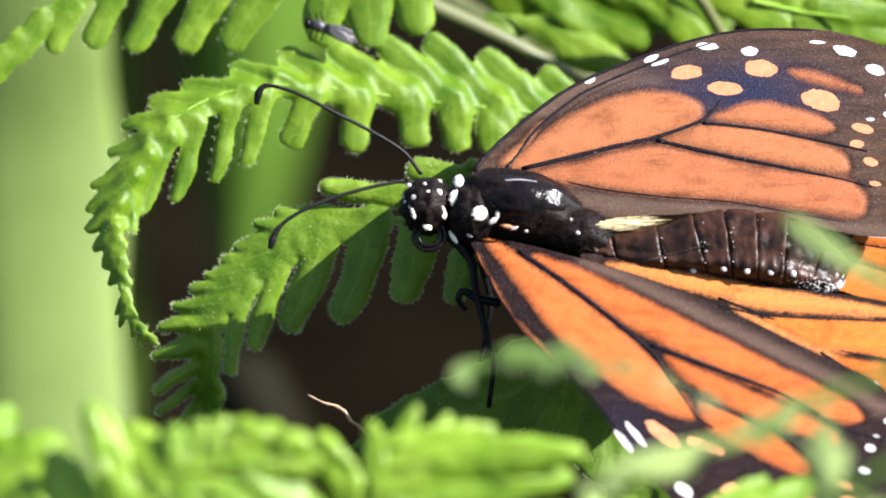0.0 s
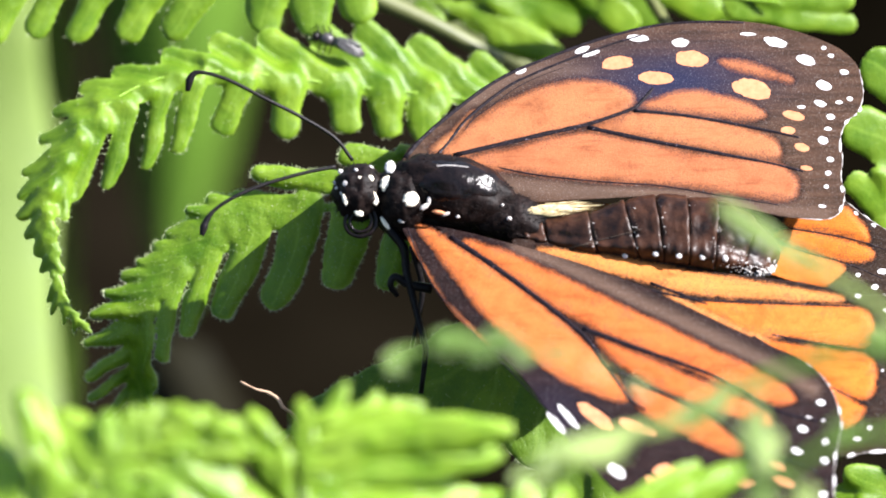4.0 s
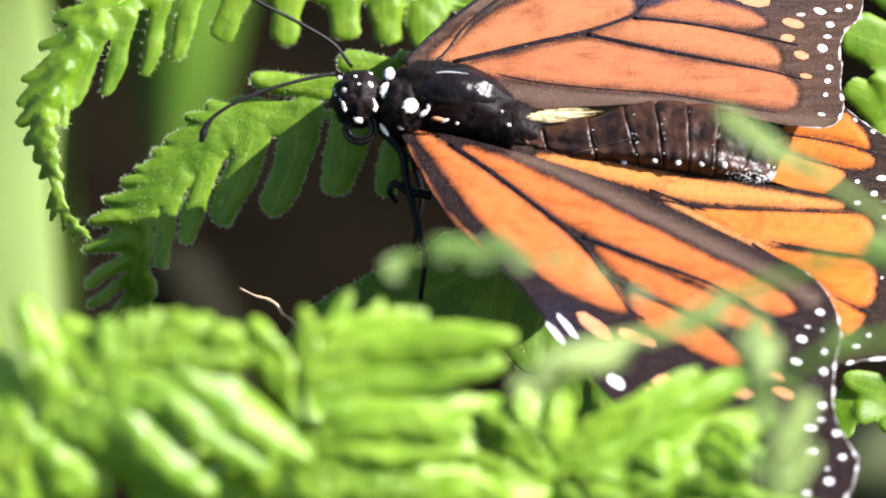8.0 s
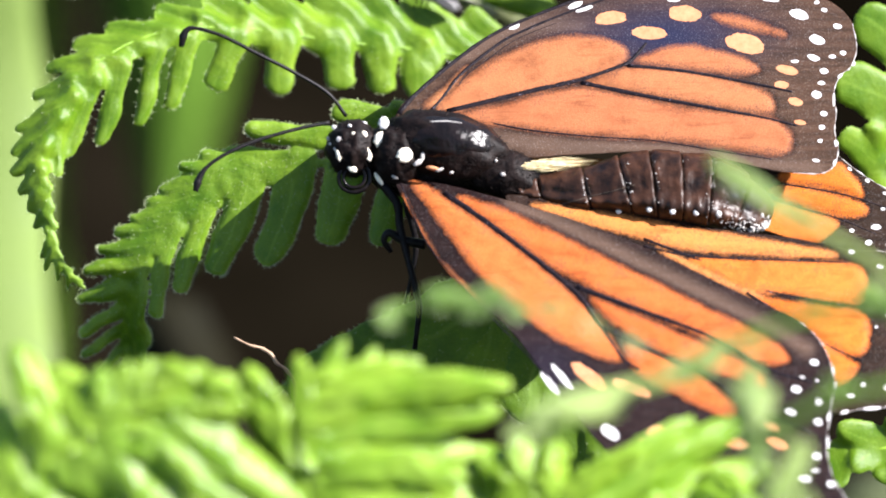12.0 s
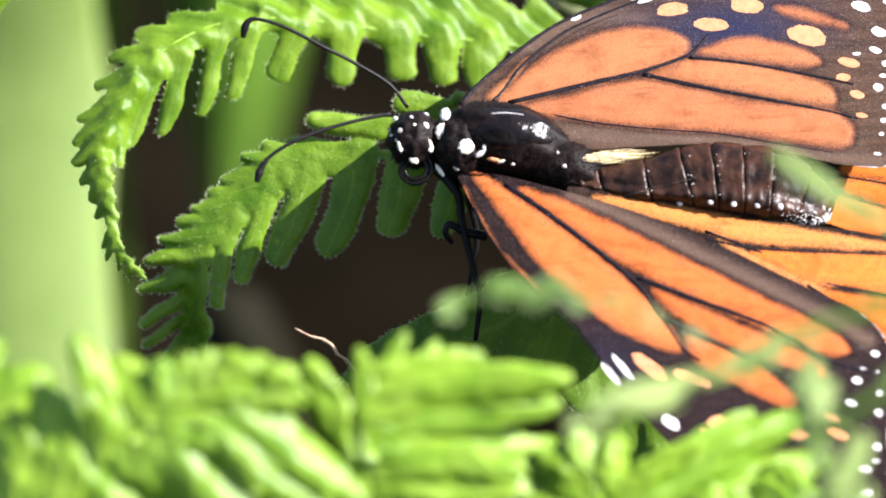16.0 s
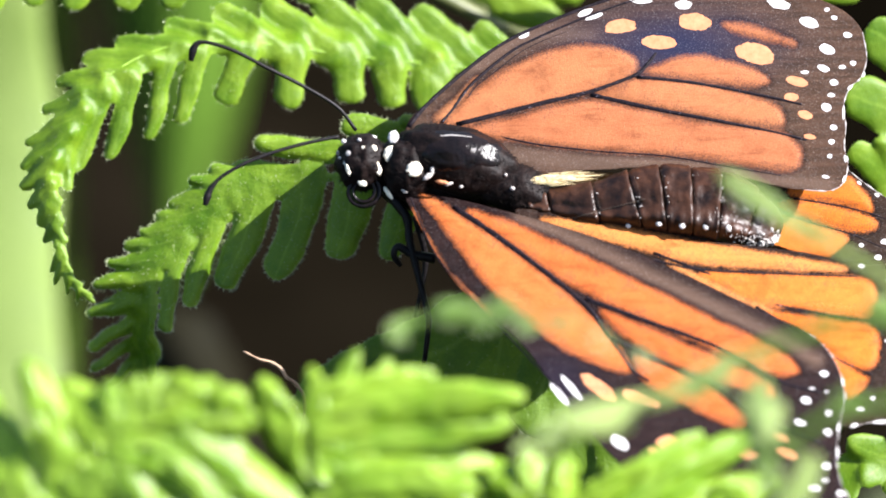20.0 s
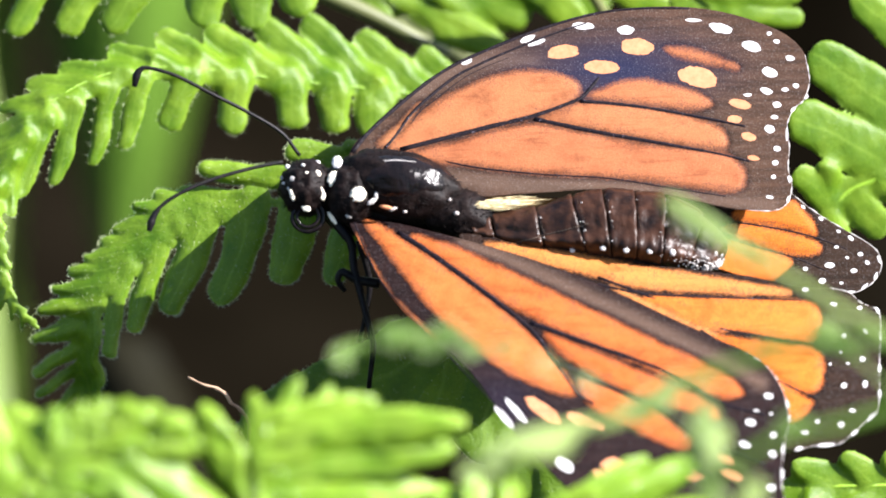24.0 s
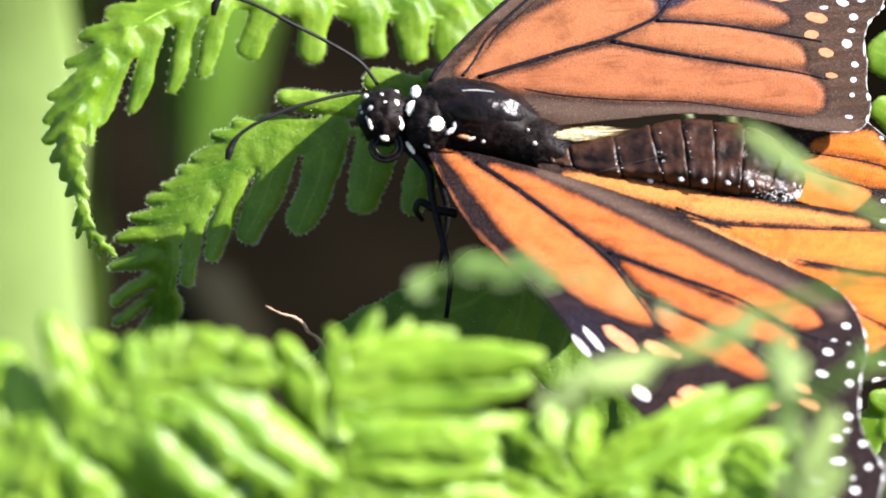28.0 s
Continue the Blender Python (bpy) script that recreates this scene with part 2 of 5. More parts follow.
FLY_WING = plain_material("fly_wing_grey", (0.02, 0.02, 0.018), (0.07, 0.07, 0.065), 2500, 0.4, 0.00005)

# ---- mesh helpers ----


def part(name, bm, mat, parent, label="", smooth=True, origin=None):
    """Links a bmesh, given in world places, as one mesh under a thing or a part."""
    o = Vector(origin) if origin is not None else Vector((0, 0, 0))
    if parent is not None and origin is None:
        o = parent_place(parent)
    bmesh.ops.translate(bm, verts=bm.verts, vec=-o)
    me = bpy.data.meshes.new(name)
    bm.normal_update()
    bm.to_mesh(me)
    bm.free()
    if smooth:
        me.shade_smooth()
    me.materials.append(mat)
    ob = new(name, me)
    ob.parent = parent
    ob.location = o - parent_place(parent) if parent is not None else o
    if label:
        tagged(ob, label)
    return ob


def parent_place(ob):
    p = Vector((0, 0, 0))
    while ob is not None:
        p += ob.location
        ob = ob.parent
    return p


def thing(name, place, label, category, group="", kind=""):
    e = new(name)
    e.empty_display_size = 0.005
    e.location = place
    return tagged(e, label, category, group, kind)


def spline(pts, n):
    """Catmull-Rom through points of any dimension, n samples."""
    p = np.array([list(q) for q in pts], float)
    p = np.vstack([2 * p[0] - p[1], p, 2 * p[-1] - p[-2]])
    out = []
    m = len(p) - 3
    for i in range(n):
        x = i / (n - 1) * m
        k = min(int(x), m - 1)
        f = x - k
        a, b, c, d = p[k:k + 4]
        out.append(0.5 * (2 * b + (c - a) * f + (2 * a - 5 * b + 4 * c - d) * f * f + (3 * b - a - 3 * c + d) * f ** 3))
    return np.array(out)


def closed_spline(pts, per):
    p = np.array(pts, float)
    out = []
    for k in range(len(p)):
        a, b, c, d = (p[(k + j) % len(p)] for j in (-1, 0, 1, 2))
        for i in range(per):
            f = i / per
            out.append(0.5 * (2 * b + (c - a) * f + (2 * a - 5 * b + 4 * c - d) * f * f + (3 * b - a - 3 * c + d) * f ** 3))
    return np.array(out)


def tube(bm, centres, radii, sides=8, flat=1.0):
    """A round skin along world places; flat squeezes it towards the lens."""
    rings = []
    cs = [Vector(c) for c in centres]
    for i, c in enumerate(cs):
        t = (cs[min(i + 1, len(cs) - 1)] - cs[max(i - 1, 0)]).normalized()
        n = AHEAD - t * AHEAD.dot(t)
        n = n.normalized() if n.length > 1e-4 else t.orthogonal().normalized()
        s = t.cross(n)
        r = radii[i] if hasattr(radii, "__len__") else radii
        rings.append([bm.verts.new(c + (s * math.cos(a) + n * (flat * math.sin(a))) * r)
                      for a in (2 * math.pi * k / sides for k in range(sides))])
    for p, q in zip(rings, rings[1:]):
        for k in range(sides):
            bm.faces.new((p[k], p[(k + 1) % sides], q[(k + 1) % sides], q[k]))
    bm.faces.new(rings[0][::-1])
    bm.faces.new(rings[-1])
    return bm


def blob(bm, place, axes, seg=16, rough=0.0, scale=1.0):
    """An ellipsoid with three world half-axes."""
    a, b, c = axes
    r = bmesh.ops.create_uvsphere(bm, u_segments=seg, v_segments=max(6, seg // 2), radius=1.0)
    for v in r["verts"]:
        k = 1 + rough * noise.noise(v.co * scale)
        v.co = place + (a * v.co.x + b * v.co.y + c * v.co.z) * k
    return bm


# ---- ferns ----
def smooth(a, b, x):
    t = min(1.0, max(0.0, (x - a) / (b - a)))
    return t * t * (3 - 2 * t)


def lobe_mesh(f, foot, tip, tang, width, foot_width, mat, seed, loose=0.05, pucker=1.0, hair=True, fuse=0.52):
    """One lobe of a frond: its foot lies along the rachis, then a narrow neck, a rounded crenate blade, thickness and edge hairs."""
    rnd = random.Random(seed)
    ny, nx = (24, 10) if hair else (40, 12)
    if hair:
        foot = foot - (tip - foot).normalized() * (GRID * 0.05 * width)
    e1 = tip - foot
    length = e1.length
    e1 = e1 / length
    e2 = e1.cross(AHEAD).normalized()
    n = e2.cross(e1)
    if n.dot(AHEAD) > 0:
        e2, n = -e2, -n
    if not hair:
        n = n + way(0.75, -0.5, 0) * 0.22
        n = (n - e1 * n.dot(e1)).normalized()
        e2 = e1.cross(n) if e1.cross(n).dot(e2) > 0 else n.cross(e1)
    roll = Matrix.Rotation(rnd.uniform(-1, 1) * (2.2 if hair else 4) * loose, 3, e1)
    e2, n = roll @ e2, roll @ n
    t0 = tang if tang.dot(e2) > 0 else -tang
    t0 = (t0 + e2 * 0.08).normalized()
    w, wf = width * GRID, foot_width * GRID
    bend = rnd.uniform(-0.06, 0.06) * length
    fold, curl, ph = rnd.uniform(0.35, 0.8) * (1 if hair else 2.4), rnd.uniform(0.02, 0.12) if hair else rnd.uniform(0.06, 0.26), rnd.uniform(0, 6)
    if hair and (tip - foot).dot(UP) < 0:
        curl = -curl * 0.9
    crenate = rnd.uniform(0.015, 0.03) * pucker
    verts, lx, ls, faces, slots = [], [], [], [], []
    for layer in (0, 1):
        for j in range(ny + 1):
            s = j / ny
            a = t0.lerp(e2, smooth(0.0, 0.5, s)).normalized()
            blade = 0.5 * w * (1 - s ** 4.2) ** 0.5 * (1.04 - 0.10 * s)
            half = blade + (0.5 * wf - blade) * (1 - smooth(0.0, fuse if hair else 0.14, s)) if wf > w * 0.6 else blade
            if j == ny:
                half = 0.10 * w
            half *= 1 + (crenate * math.sin(s * 48 + ph) if hair else 0.07 * math.sin(s * 26 + ph) * (0.6 + 0.8 * noise.noise(Vector((s * 7, seed, 4))))) + 0.05 * noise.noise(Vector((s * 4, seed * 0.37, 1)))
            for i in range(nx + 1):
                x = -1 + 2 * i / nx
                z = -fold * w * (0.055 * x * x + 0.075 * x ** 6) * smooth(0, 0.25, s) - curl * length * s * s
                z -= 0.016 * w * math.exp(-(x * 7) ** 2) * (1 - s)
                z += w * (0.05 * pucker * noise.noise(Vector((x * 1.5, s * 3.5, seed * 1.7))) + 0.030 * pucker * noise.noise(Vector((x * 5, s * 10, seed * 0.9))))
                z += (0.012 if hair else 0.006) * w * pucker * math.sin(s * 52 - abs(x) * 9) * min(1, abs(x) * 2)
                if layer:
                    z -= 3.0 * GRID * (1 - 0.7 * abs(x))
                p = foot + e1 * (length * s) + a * (half * x) + e2 * (bend * math.sin(s * 2.6)) + n * z
                verts.append(p - f.location)
                lx.append(x)
                ls.append(s)
    row, lay = nx + 1, (nx + 1) * (ny + 1)
    for j in range(ny):
        for i in range(nx):
            k = j * row + i
            faces.append((k, k + 1, k + row + 1, k + row))
            faces.append((lay + k, lay + k + row, lay + k + row + 1, lay + k + 1))
        k = j * row
        faces.append((k, k + row, lay + k + row, lay + k))
        k += nx
        faces.append((k, lay + k, lay + k + row, k + row))
    for i in range(nx):
        k = ny * row + i
        faces.append((k, k + 1, lay + k + 1, lay + k))
    slots = [0] * len(faces)
    for j in range(3, ny + 1) if hair else ():
        for i, sg in ((0, -1), (nx, 1)):
            for h in range(1 if width > 46 else 2):
                c = verts[j * row + i].lerp(verts[(j - 1) * row + i], rnd.random())
                d = (e2 * sg + e1 * rnd.uniform(-0.2, 0.6 if j < ny - 2 else 1.6) + n * rnd.uniform(-0.2, 0.6)).normalized() * (GRID * rnd.uniform(2, 8))
                q = e1 * (GRID * 0.45)
                k = len(verts)
                verts += [c - q, c + q, c + d]
                lx += [1, 1, 1]
                ls += [0, 0, 0]
                faces.append((k, k + 1, k + 2))
                slots.append(1)
    for h in range(70) if hair else ():
        # short glinting hairs on the upper face
        k = rnd.randint(2, ny - 1) * row + rnd.randint(1, nx - 1)
        c = verts[k].lerp(verts[k + rnd.choice((-1, 1, row, -row))], rnd.random())
        d = (n + e1 * rnd.uniform(-0.6, 0.9) + e2 * rnd.uniform(-0.8, 0.8)).normalized() * (GRID * rnd.uniform(1.6, 4.5))
        q = e2 * (GRID * rnd.uniform(0.3, 0.8))
        k = len(verts)
        verts += [c - q, c + q, c + d]
        lx += [1, 1, 1]
        ls += [0, 0, 0]
        faces.append((k, k + 1, k + 2))
        slots.append(1)
    me = bpy.data.meshes.new("pinnule")
    me.from_pydata(verts, [], faces)
    me.attributes.new("across", "FLOAT", "POINT").data.foreach_set("value", lx)
    me.attributes.new("along", "FLOAT", "POINT").data.foreach_set("value", ls)
    me.materials.append(mat)
    me.materials.append(LEAF_HAIR)
    me.polygons.foreach_set("material_index", slots)
    me.shade_smooth()
    ob = new("pinnule", me)
    ob.parent = f
    return ob


def hairs(name, place, axes, count, length, width, mat, parent, lean=None, seed=1):
    """Short stiff hairs standing on an ellipsoid."""
    rnd = random.Random(seed)
    bm = bmesh.new()
    a, b, c = axes
    for k in range(count):
        z = rnd.uniform(-1, 1)
        t = rnd.uniform(0, 2 * math.pi)
        r = math.sqrt(1 - z * z)
        n = Vector((r * math.cos(t), r * math.sin(t), z))
        root = place + (a * n.x + b * n.y + c * n.z) * 0.97
        out = (a.normalized() * n.x + b.normalized() * n.y + c.normalized() * n.z)
        if lean is not None:
            out = (out + lean).normalized()
        out = (out + Vector([rnd.uniform(-0.35, 0.35) for _ in range(3)])).normalized() * (length * GRID * rnd.uniform(0.5, 1.2))
        w = out.orthogonal().normalized() * (width * GRID)
        w2 = out.cross(w).normalized() * (width * GRID)
        tip = bm.verts.new(root + out)
        q = [bm.verts.new(root + x) for x in (w, w2, -w - w2)]
        for i in range(3):
            bm.faces.new((q[i], q[(i + 1) % 3], tip))
    return part(name, bm, mat, parent)


def stipe(f, points, radius, mat):
    """The stalk that carries a frond down to the soil."""
    path = [at(*p) for p in spline(points, 24)]
    foot = path[-1].copy()
    foot.z = -0.02
    path += [path[-1].lerp(foot, k / 8) for k in range(1, 9)]
    bm = bmesh.new()
    tube(bm, path, [GRID * radius * (1 + 0.8 * i / len(path)) for i in range(len(path))], 8)
    return part("stipe", bm, mat, f)


def pinna(points, lobes, radius, label, mat, stem_mat=None, group="fern fronds", web=16, loose=0.05, tilt=10, name="fern_frond", pucker=1.0, lean=0):
    """A lobed frond tip: a rachis through sheet places with a narrow web of blade along it, and lobes
    (foot u, v, tip u, v, width) that grow out of the web."""
    path = spline(points, 70)
    wp = [at(*p) for p in path]
    f = thing(name, wp[0], label, "fern", group)
    bm = bmesh.new()
    tube(bm, [p + AHEAD * (GRID * (0 if web == 0 else 30 if mat == LEAF_LIT else 2.5)) for p in wp], [GRID * radius * 0.5 * (1 - 0.4 * i / 69) for i in range(70)], 8)
    part("rachis", bm, stem_mat or RACHIS, f)
    if web:
        bm = bmesh.new()
        rows = []
        for i, p in enumerate(wp):
            t = (wp[min(i + 1, 69)] - wp[max(i - 1, 0)]).normalized()
            s = t.cross(AHEAD).normalized()
            h = GRID * web * (1 - 0.35 * (i / 69) ** 0.7) * 0.62 * (1 + 0.4 * noise.noise(Vector((i * 0.5, radius, 2))))
            rows.append([bm.verts.new(p + s * (h * x) + AHEAD * (GRID * (z + (24 if mat == LEAF_LIT else 0)))) for x, z in ((-1, 12), (-0.6, 6.5), (-0.2, 5), (0, 5.5), (0.2, 5), (0.6, 6.5), (1, 12), (0, 16))])
        for a, b in zip(rows, rows[1:]):
            for i in range(8):
                bm.faces.new((a[i], b[i], b[(i + 1) % 8], a[(i + 1) % 8]))
        bm.faces.new(rows[0])
        bm.faces.new(rows[-1][::-1])
        part("blade_web", bm, mat, f)
    grow(f, path, lobes, mat, int(points[0][0] * 3 + points[-1][1]), loose, tilt, lean, pucker)
    return f


def grow(f, path, lobes, mat, seed, loose, tilt, lean, pucker, fuse=0.36):
    """Lobes along a rachis; neighbouring feet meet on it."""
    rnd = random.Random(seed)
    feet = [Vector((a, b)) for a, b, *_ in lobes]
    for q, (fu, fv, tu, tv, width) in enumerate(lobes):
        k = min(range(len(path)), key=lambda i: (path[i][0] - fu) ** 2 + (path[i][1] - fv) ** 2)
        near = path[k][2]
        a, b = path[max(k - 1, 0)], path[min(k + 1, len(path) - 1)]
        tang = (at(*b) - at(*a)).normalized()
        out = Vector((tu - fu, tv - fv))
        gaps = sorted((feet[q] - feet[i]).length for i, o in enumerate(lobes) if i != q and out.dot(Vector((o[2] - o[0], o[3] - o[1]))) > 0)[:2]
        gap = sum(gaps) / len(gaps) if gaps else width
        spread = min(1.8 * width, max(0.75 * width, 1.22 * gap))
        foot = at(fu, fv, near + (3 if mat == LEAF else -2) - (2 if lean < 0 else 0))
        tip = at(tu, tv, near + lean + rnd.uniform(-tilt, tilt))
        lobe_mesh(f, foot, tip, tang, width * (1.0 if mat == LEAF else 1.24 if mat == LEAF_LIT else 1.12), spread, mat, rnd.randint(0, 9999), loose, pucker, mat != LEAF_LIT, fuse)


def frond(points, rows, radius, label, mat, web=20, web_end=8, step=4.0, hair=0.5, stem_mat=None, group="fern fronds", rib=-4.5, cup=1.0):
    """A lobed leaf: one continuous blade over a curved rachis, parted into its pinnules. rows: (lobes, lean, tilt,
    taper), lobes: (foot u, v, tip u, v, width)."""
    path = spline(points, 90)
    f = thing("fern_frond", at(*path[0]), label, "fern", group)
    rnd = random.Random(int(points[0][0] * 3 + points[-1][1]))
    bm = bmesh.new()
    tube(bm, [at(p[0], p[1], p[2] + rib) for p in path], [GRID * radius * 0.8 * (1 - 0.5 * i / 89) for i in range(90)], 8)
    part("rachis", bm, stem_mat or RACHIS, f)
    lobes = [(*lb, lean + rnd.uniform(-tilt, tilt), rnd.uniform(0.3, 0.7), rnd.uniform(-0.02, 0.035), taper) for row, lean, tilt, taper in rows for lb in row]
    pts = np.array([q for lb in lobes for q in (lb[0:2], lb[2:4])] + [p[:2] for p in path])
    lo, hi = pts.min(0) - 70, pts.max(0) + 70
    nx, ny = (int((hi[k] - lo[k]) / step) + 2 for k in (0, 1))
    gx, gy = np.meshgrid(lo[0] + step * np.arange(nx), lo[1] + step * np.arange(ny))

    def field(px, py, full=False):
        """Distance to the leaf's outline; with full also height, lobe, place along and across it."""
        wx = px + 3.5 * np.sin(py / 31 + 1.3) + 1.8 * np.sin(py / 11 + px / 17)
        wy = py + 3.5 * np.sin(px / 37 + 0.6) + 1.8 * np.sin(px / 12.5 - py / 19)
        total = np.full(px.shape, 1e3)
        height, weight = np.zeros(px.shape), np.full(px.shape, 1e-9)
        best, along, across, owner = np.full(px.shape, 1e3), np.zeros(px.shape), np.ones(px.shape), np.zeros(px.shape, int)
        d2 = np.full(px.shape, 1e9)
        rad, level = np.zeros(px.shape), np.zeros(px.shape)
        for i in range(0, 90):
            q = (wx - path[i][0]) ** 2 + (wy - path[i][1]) ** 2
            m = q < d2
            d2[m] = q[m]
            rad[m] = web + (web_end - web) * (i / 89) ** 0.7
            level[m] = path[i][2]
        sw = np.sqrt(d2) - rad * 0.62
        total = sw
        wgt = np.exp(-np.clip(sw, -16, 60) / 6)
        height += wgt * (level + 1)
        weight += wgt
        for k, (fu, fv, tu, tv, w, lean, fold, curl, taper) in enumerate(lobes):
            length = math.hypot(tu - fu, tv - fv)
            ex, ey = (tu - fu) / length, (tv - fv) / length
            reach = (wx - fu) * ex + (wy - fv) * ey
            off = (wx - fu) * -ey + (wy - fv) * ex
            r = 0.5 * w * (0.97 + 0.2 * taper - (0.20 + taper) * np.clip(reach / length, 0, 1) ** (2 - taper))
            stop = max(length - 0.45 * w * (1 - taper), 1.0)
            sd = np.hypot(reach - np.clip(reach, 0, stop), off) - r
            h = np.clip(0.5 - 0.5 * (sd - total) / 3.5, 0, 1)
            total = total + (sd - total) * h - 3.5 * h * (1 - h)
            if not full:
                continue
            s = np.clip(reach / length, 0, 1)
            x = np.clip(np.abs(off) / r, 0, 1.2)
            root = path[min(range(90), key=lambda i: (path[i][0] - fu) ** 2 + (path[i][1] - fv) ** 2)][2]
            rise = root + 3 + lean * s + curl * length * s * s - cup * fold * w * (0.05 * x * x + 0.05 * x ** 6) * np.clip(s * 3, 0, 1)
            rise = rise + 0.003 * w * np.sin(s * 44 - x * 8) * np.clip(x * 2, 0, 1)
            wgt = np.exp(-np.clip(sd, -20, 60) / 6)
            height += wgt * rise
            weight += wgt
            m = sd < best
            best[m], owner[m] = sd[m], k
            along[m], across[m] = s[m], x[m]
        if not full:
            return total
        return total, height / weight, owner, along, across

    sd = field(gx, gy)
    rough = np.array([[noise.noise(Vector((a / 9, b / 9, 1))) * 1.7 + noise.noise(Vector((a / 4, b / 4, 5))) * 0.9 for a, b in zip(ra, rb)] for ra, rb in zip(gx, gy)])
    sd = sd + rough * (1 if step < 5 else 1.4)
    ins = sd < 0
    use = ins[:-1, :-1] | ins[1:, :-1] | ins[:-1, 1:] | ins[1:, 1:]
    gv, gu = np.gradient(sd, step)
    norm = np.maximum(np.hypot(gu, gv), 0.35)
    pull = np.where(ins, 0, np.minimum(sd, 1.5 * step))
    ux, uy = gx - pull * gu / norm, gy - pull * gv / norm
    _, height, owner, along, across = field(ux, uy, True)
    for _ in range(3):
        wide = np.pad(height, 1, mode="edge")
        height = (2 * height + wide[:-2, 1:-1] + wide[2:, 1:-1] + wide[1:-1, :-2] + wide[1:-1, 2:]) / 6
    rim = np.clip(1 + np.where(ins, sd, 0) / 26, 0, 1)
    across = np.where(rim > 0.78, rim, np.minimum(np.where(along < 0.12, 0.4, across), 0.78))
    pieces = collections.defaultdict(list)
    for j, i in np.argwhere(use):
        pieces[int(owner[j, i])].append((int(j), int(i)))
    for k in sorted(pieces):
        ids, verts, lx, ls, faces, edge = {}, [], [], [], [], []
        for j, i in pieces[k]:
            ring = ((j, i), (j, i + 1), (j + 1, i + 1), (j + 1, i))
            for c in ring:
                if c not in ids:
                    u, v = ux[c], uy[c]
                    z = height[c] + 1.1 * noise.noise(Vector((u / 26, v / 26, 3))) + 0.4 * noise.noise(Vector((u / 9, v / 9, 8))) - 3.0 * rim[c] ** 6
                    ids[c] = len(verts)
                    verts += [at(u, v, z) - f.location, at(u, v, z - 4 + 2.5 * rim[c] ** 4) - f.location]
                    lx += [across[c]] * 2
                    ls += [along[c]] * 2
            q = [ids[c] for c in ring]
            faces.append(q[::-1])
            faces.append([n + 1 for n in q])
            for (a, b), (dj, di) in zip(((0, 1), (1, 2), (2, 3), (3, 0)), ((-1, 0), (0, 1), (1, 0), (0, -1))):
                jj, ii = j + dj, i + di
                if not (0 <= jj < ny - 1 and 0 <= ii < nx - 1 and use[jj, ii]):
                    faces.append([q[a], q[b], q[b] + 1, q[a] + 1])
                    c = ring[a]
                    edge.append((q[a], q[b], gu[c] / norm[c], gv[c] / norm[c]))
        slots = [0] * len(faces)

        def bristle(c, d, side):
            n = len(verts)
            verts.extend([c - side, c + side, c + d])
            lx.extend([1, 1, 1])
            ls.extend([0, 0, 0])
            faces.append((n, n + 1, n + 2))
            slots.append(1)

        for a, b, dx, dy in edge:
            if rnd.random() < hair * step / 5:
                c = verts[a].lerp(verts[b], rnd.random())
                out = way(dx + rnd.uniform(-0.5, 0.5), dy + rnd.uniform(-0.5, 0.5), rnd.uniform(-0.2, 0.6)).normalized()
                bristle(c, out * (GRID * rnd.uniform(2, 8)), way(-dy, dx, 0) * (GRID * 0.5))
        for _ in range(int(len(pieces[k]) * hair * 0.10 * (step / 3) ** 2)):
            c = verts[2 * rnd.randrange(len(ids))]
            out = way(rnd.uniform(-0.8, 0.8), rnd.uniform(-0.8, 0.8), 1).normalized()
            bristle(c, out * (GRID * rnd.uniform(1.5, 4.5)), RIGHT * (GRID * rnd.uniform(0.4, 0.9)))
        me = bpy.data.meshes.new("pinnule")
        me.from_pydata(verts, [], faces)
        me.attributes.new("across", "FLOAT", "POINT").data.foreach_set("value", lx)
        me.attributes.new("along", "FLOAT", "POINT").data.foreach_set("value", ls)
        me.materials.append(mat)
        me.materials.append(LEAF_HAIR)
        me.polygons.foreach_set("material_index", slots)
        me.shade_smooth()
        ob = new("pinnule", me)
        ob.parent = f
    return f


# ---- ground ----
bm = bmesh.new()
bmesh.ops.create_grid(bm, x_segments=120, y_segments=120, size=1.0)
for v in bm.verts:
    r = max(abs(v.co.x), abs(v.co.y))
    k = 1.5 * r if r < 0.8 else 1.2 + (r - 0.8) / 0.2 * 600 * ((r - 0.8) / 0.2)
    if r > 0:
        v.co *= k / r
    if r < 0.8:
        v.co.z = 0.02 * noise.noise(v.co * 9) + 0.008 * noise.noise(v.co * 40) - 0.01
tagged(part("ground", bm, SOIL, None), "forest soil under the ferns, shade painted into its dark brown", "ground", kind="structure")

# ---- butterfly ----
BODY = at(920, 380, 0)
butterfly = thing("butterfly", BODY, "orange and black butterfly resting with spread worn wings on fern", "butterfly")


def inside(px, py, poly):
    n = len(poly)
    hit = np.zeros(px.shape, bool)
    for i in range(n):
        (x0, y0), (x1, y1) = poly[i - 1], poly[i]
        cross = (y0 > py) != (y1 > py)
        hit ^= cross & (px < (x1 - x0) * (py - y0) / (y1 - y0 + 1e-12) + x0)
    return hit


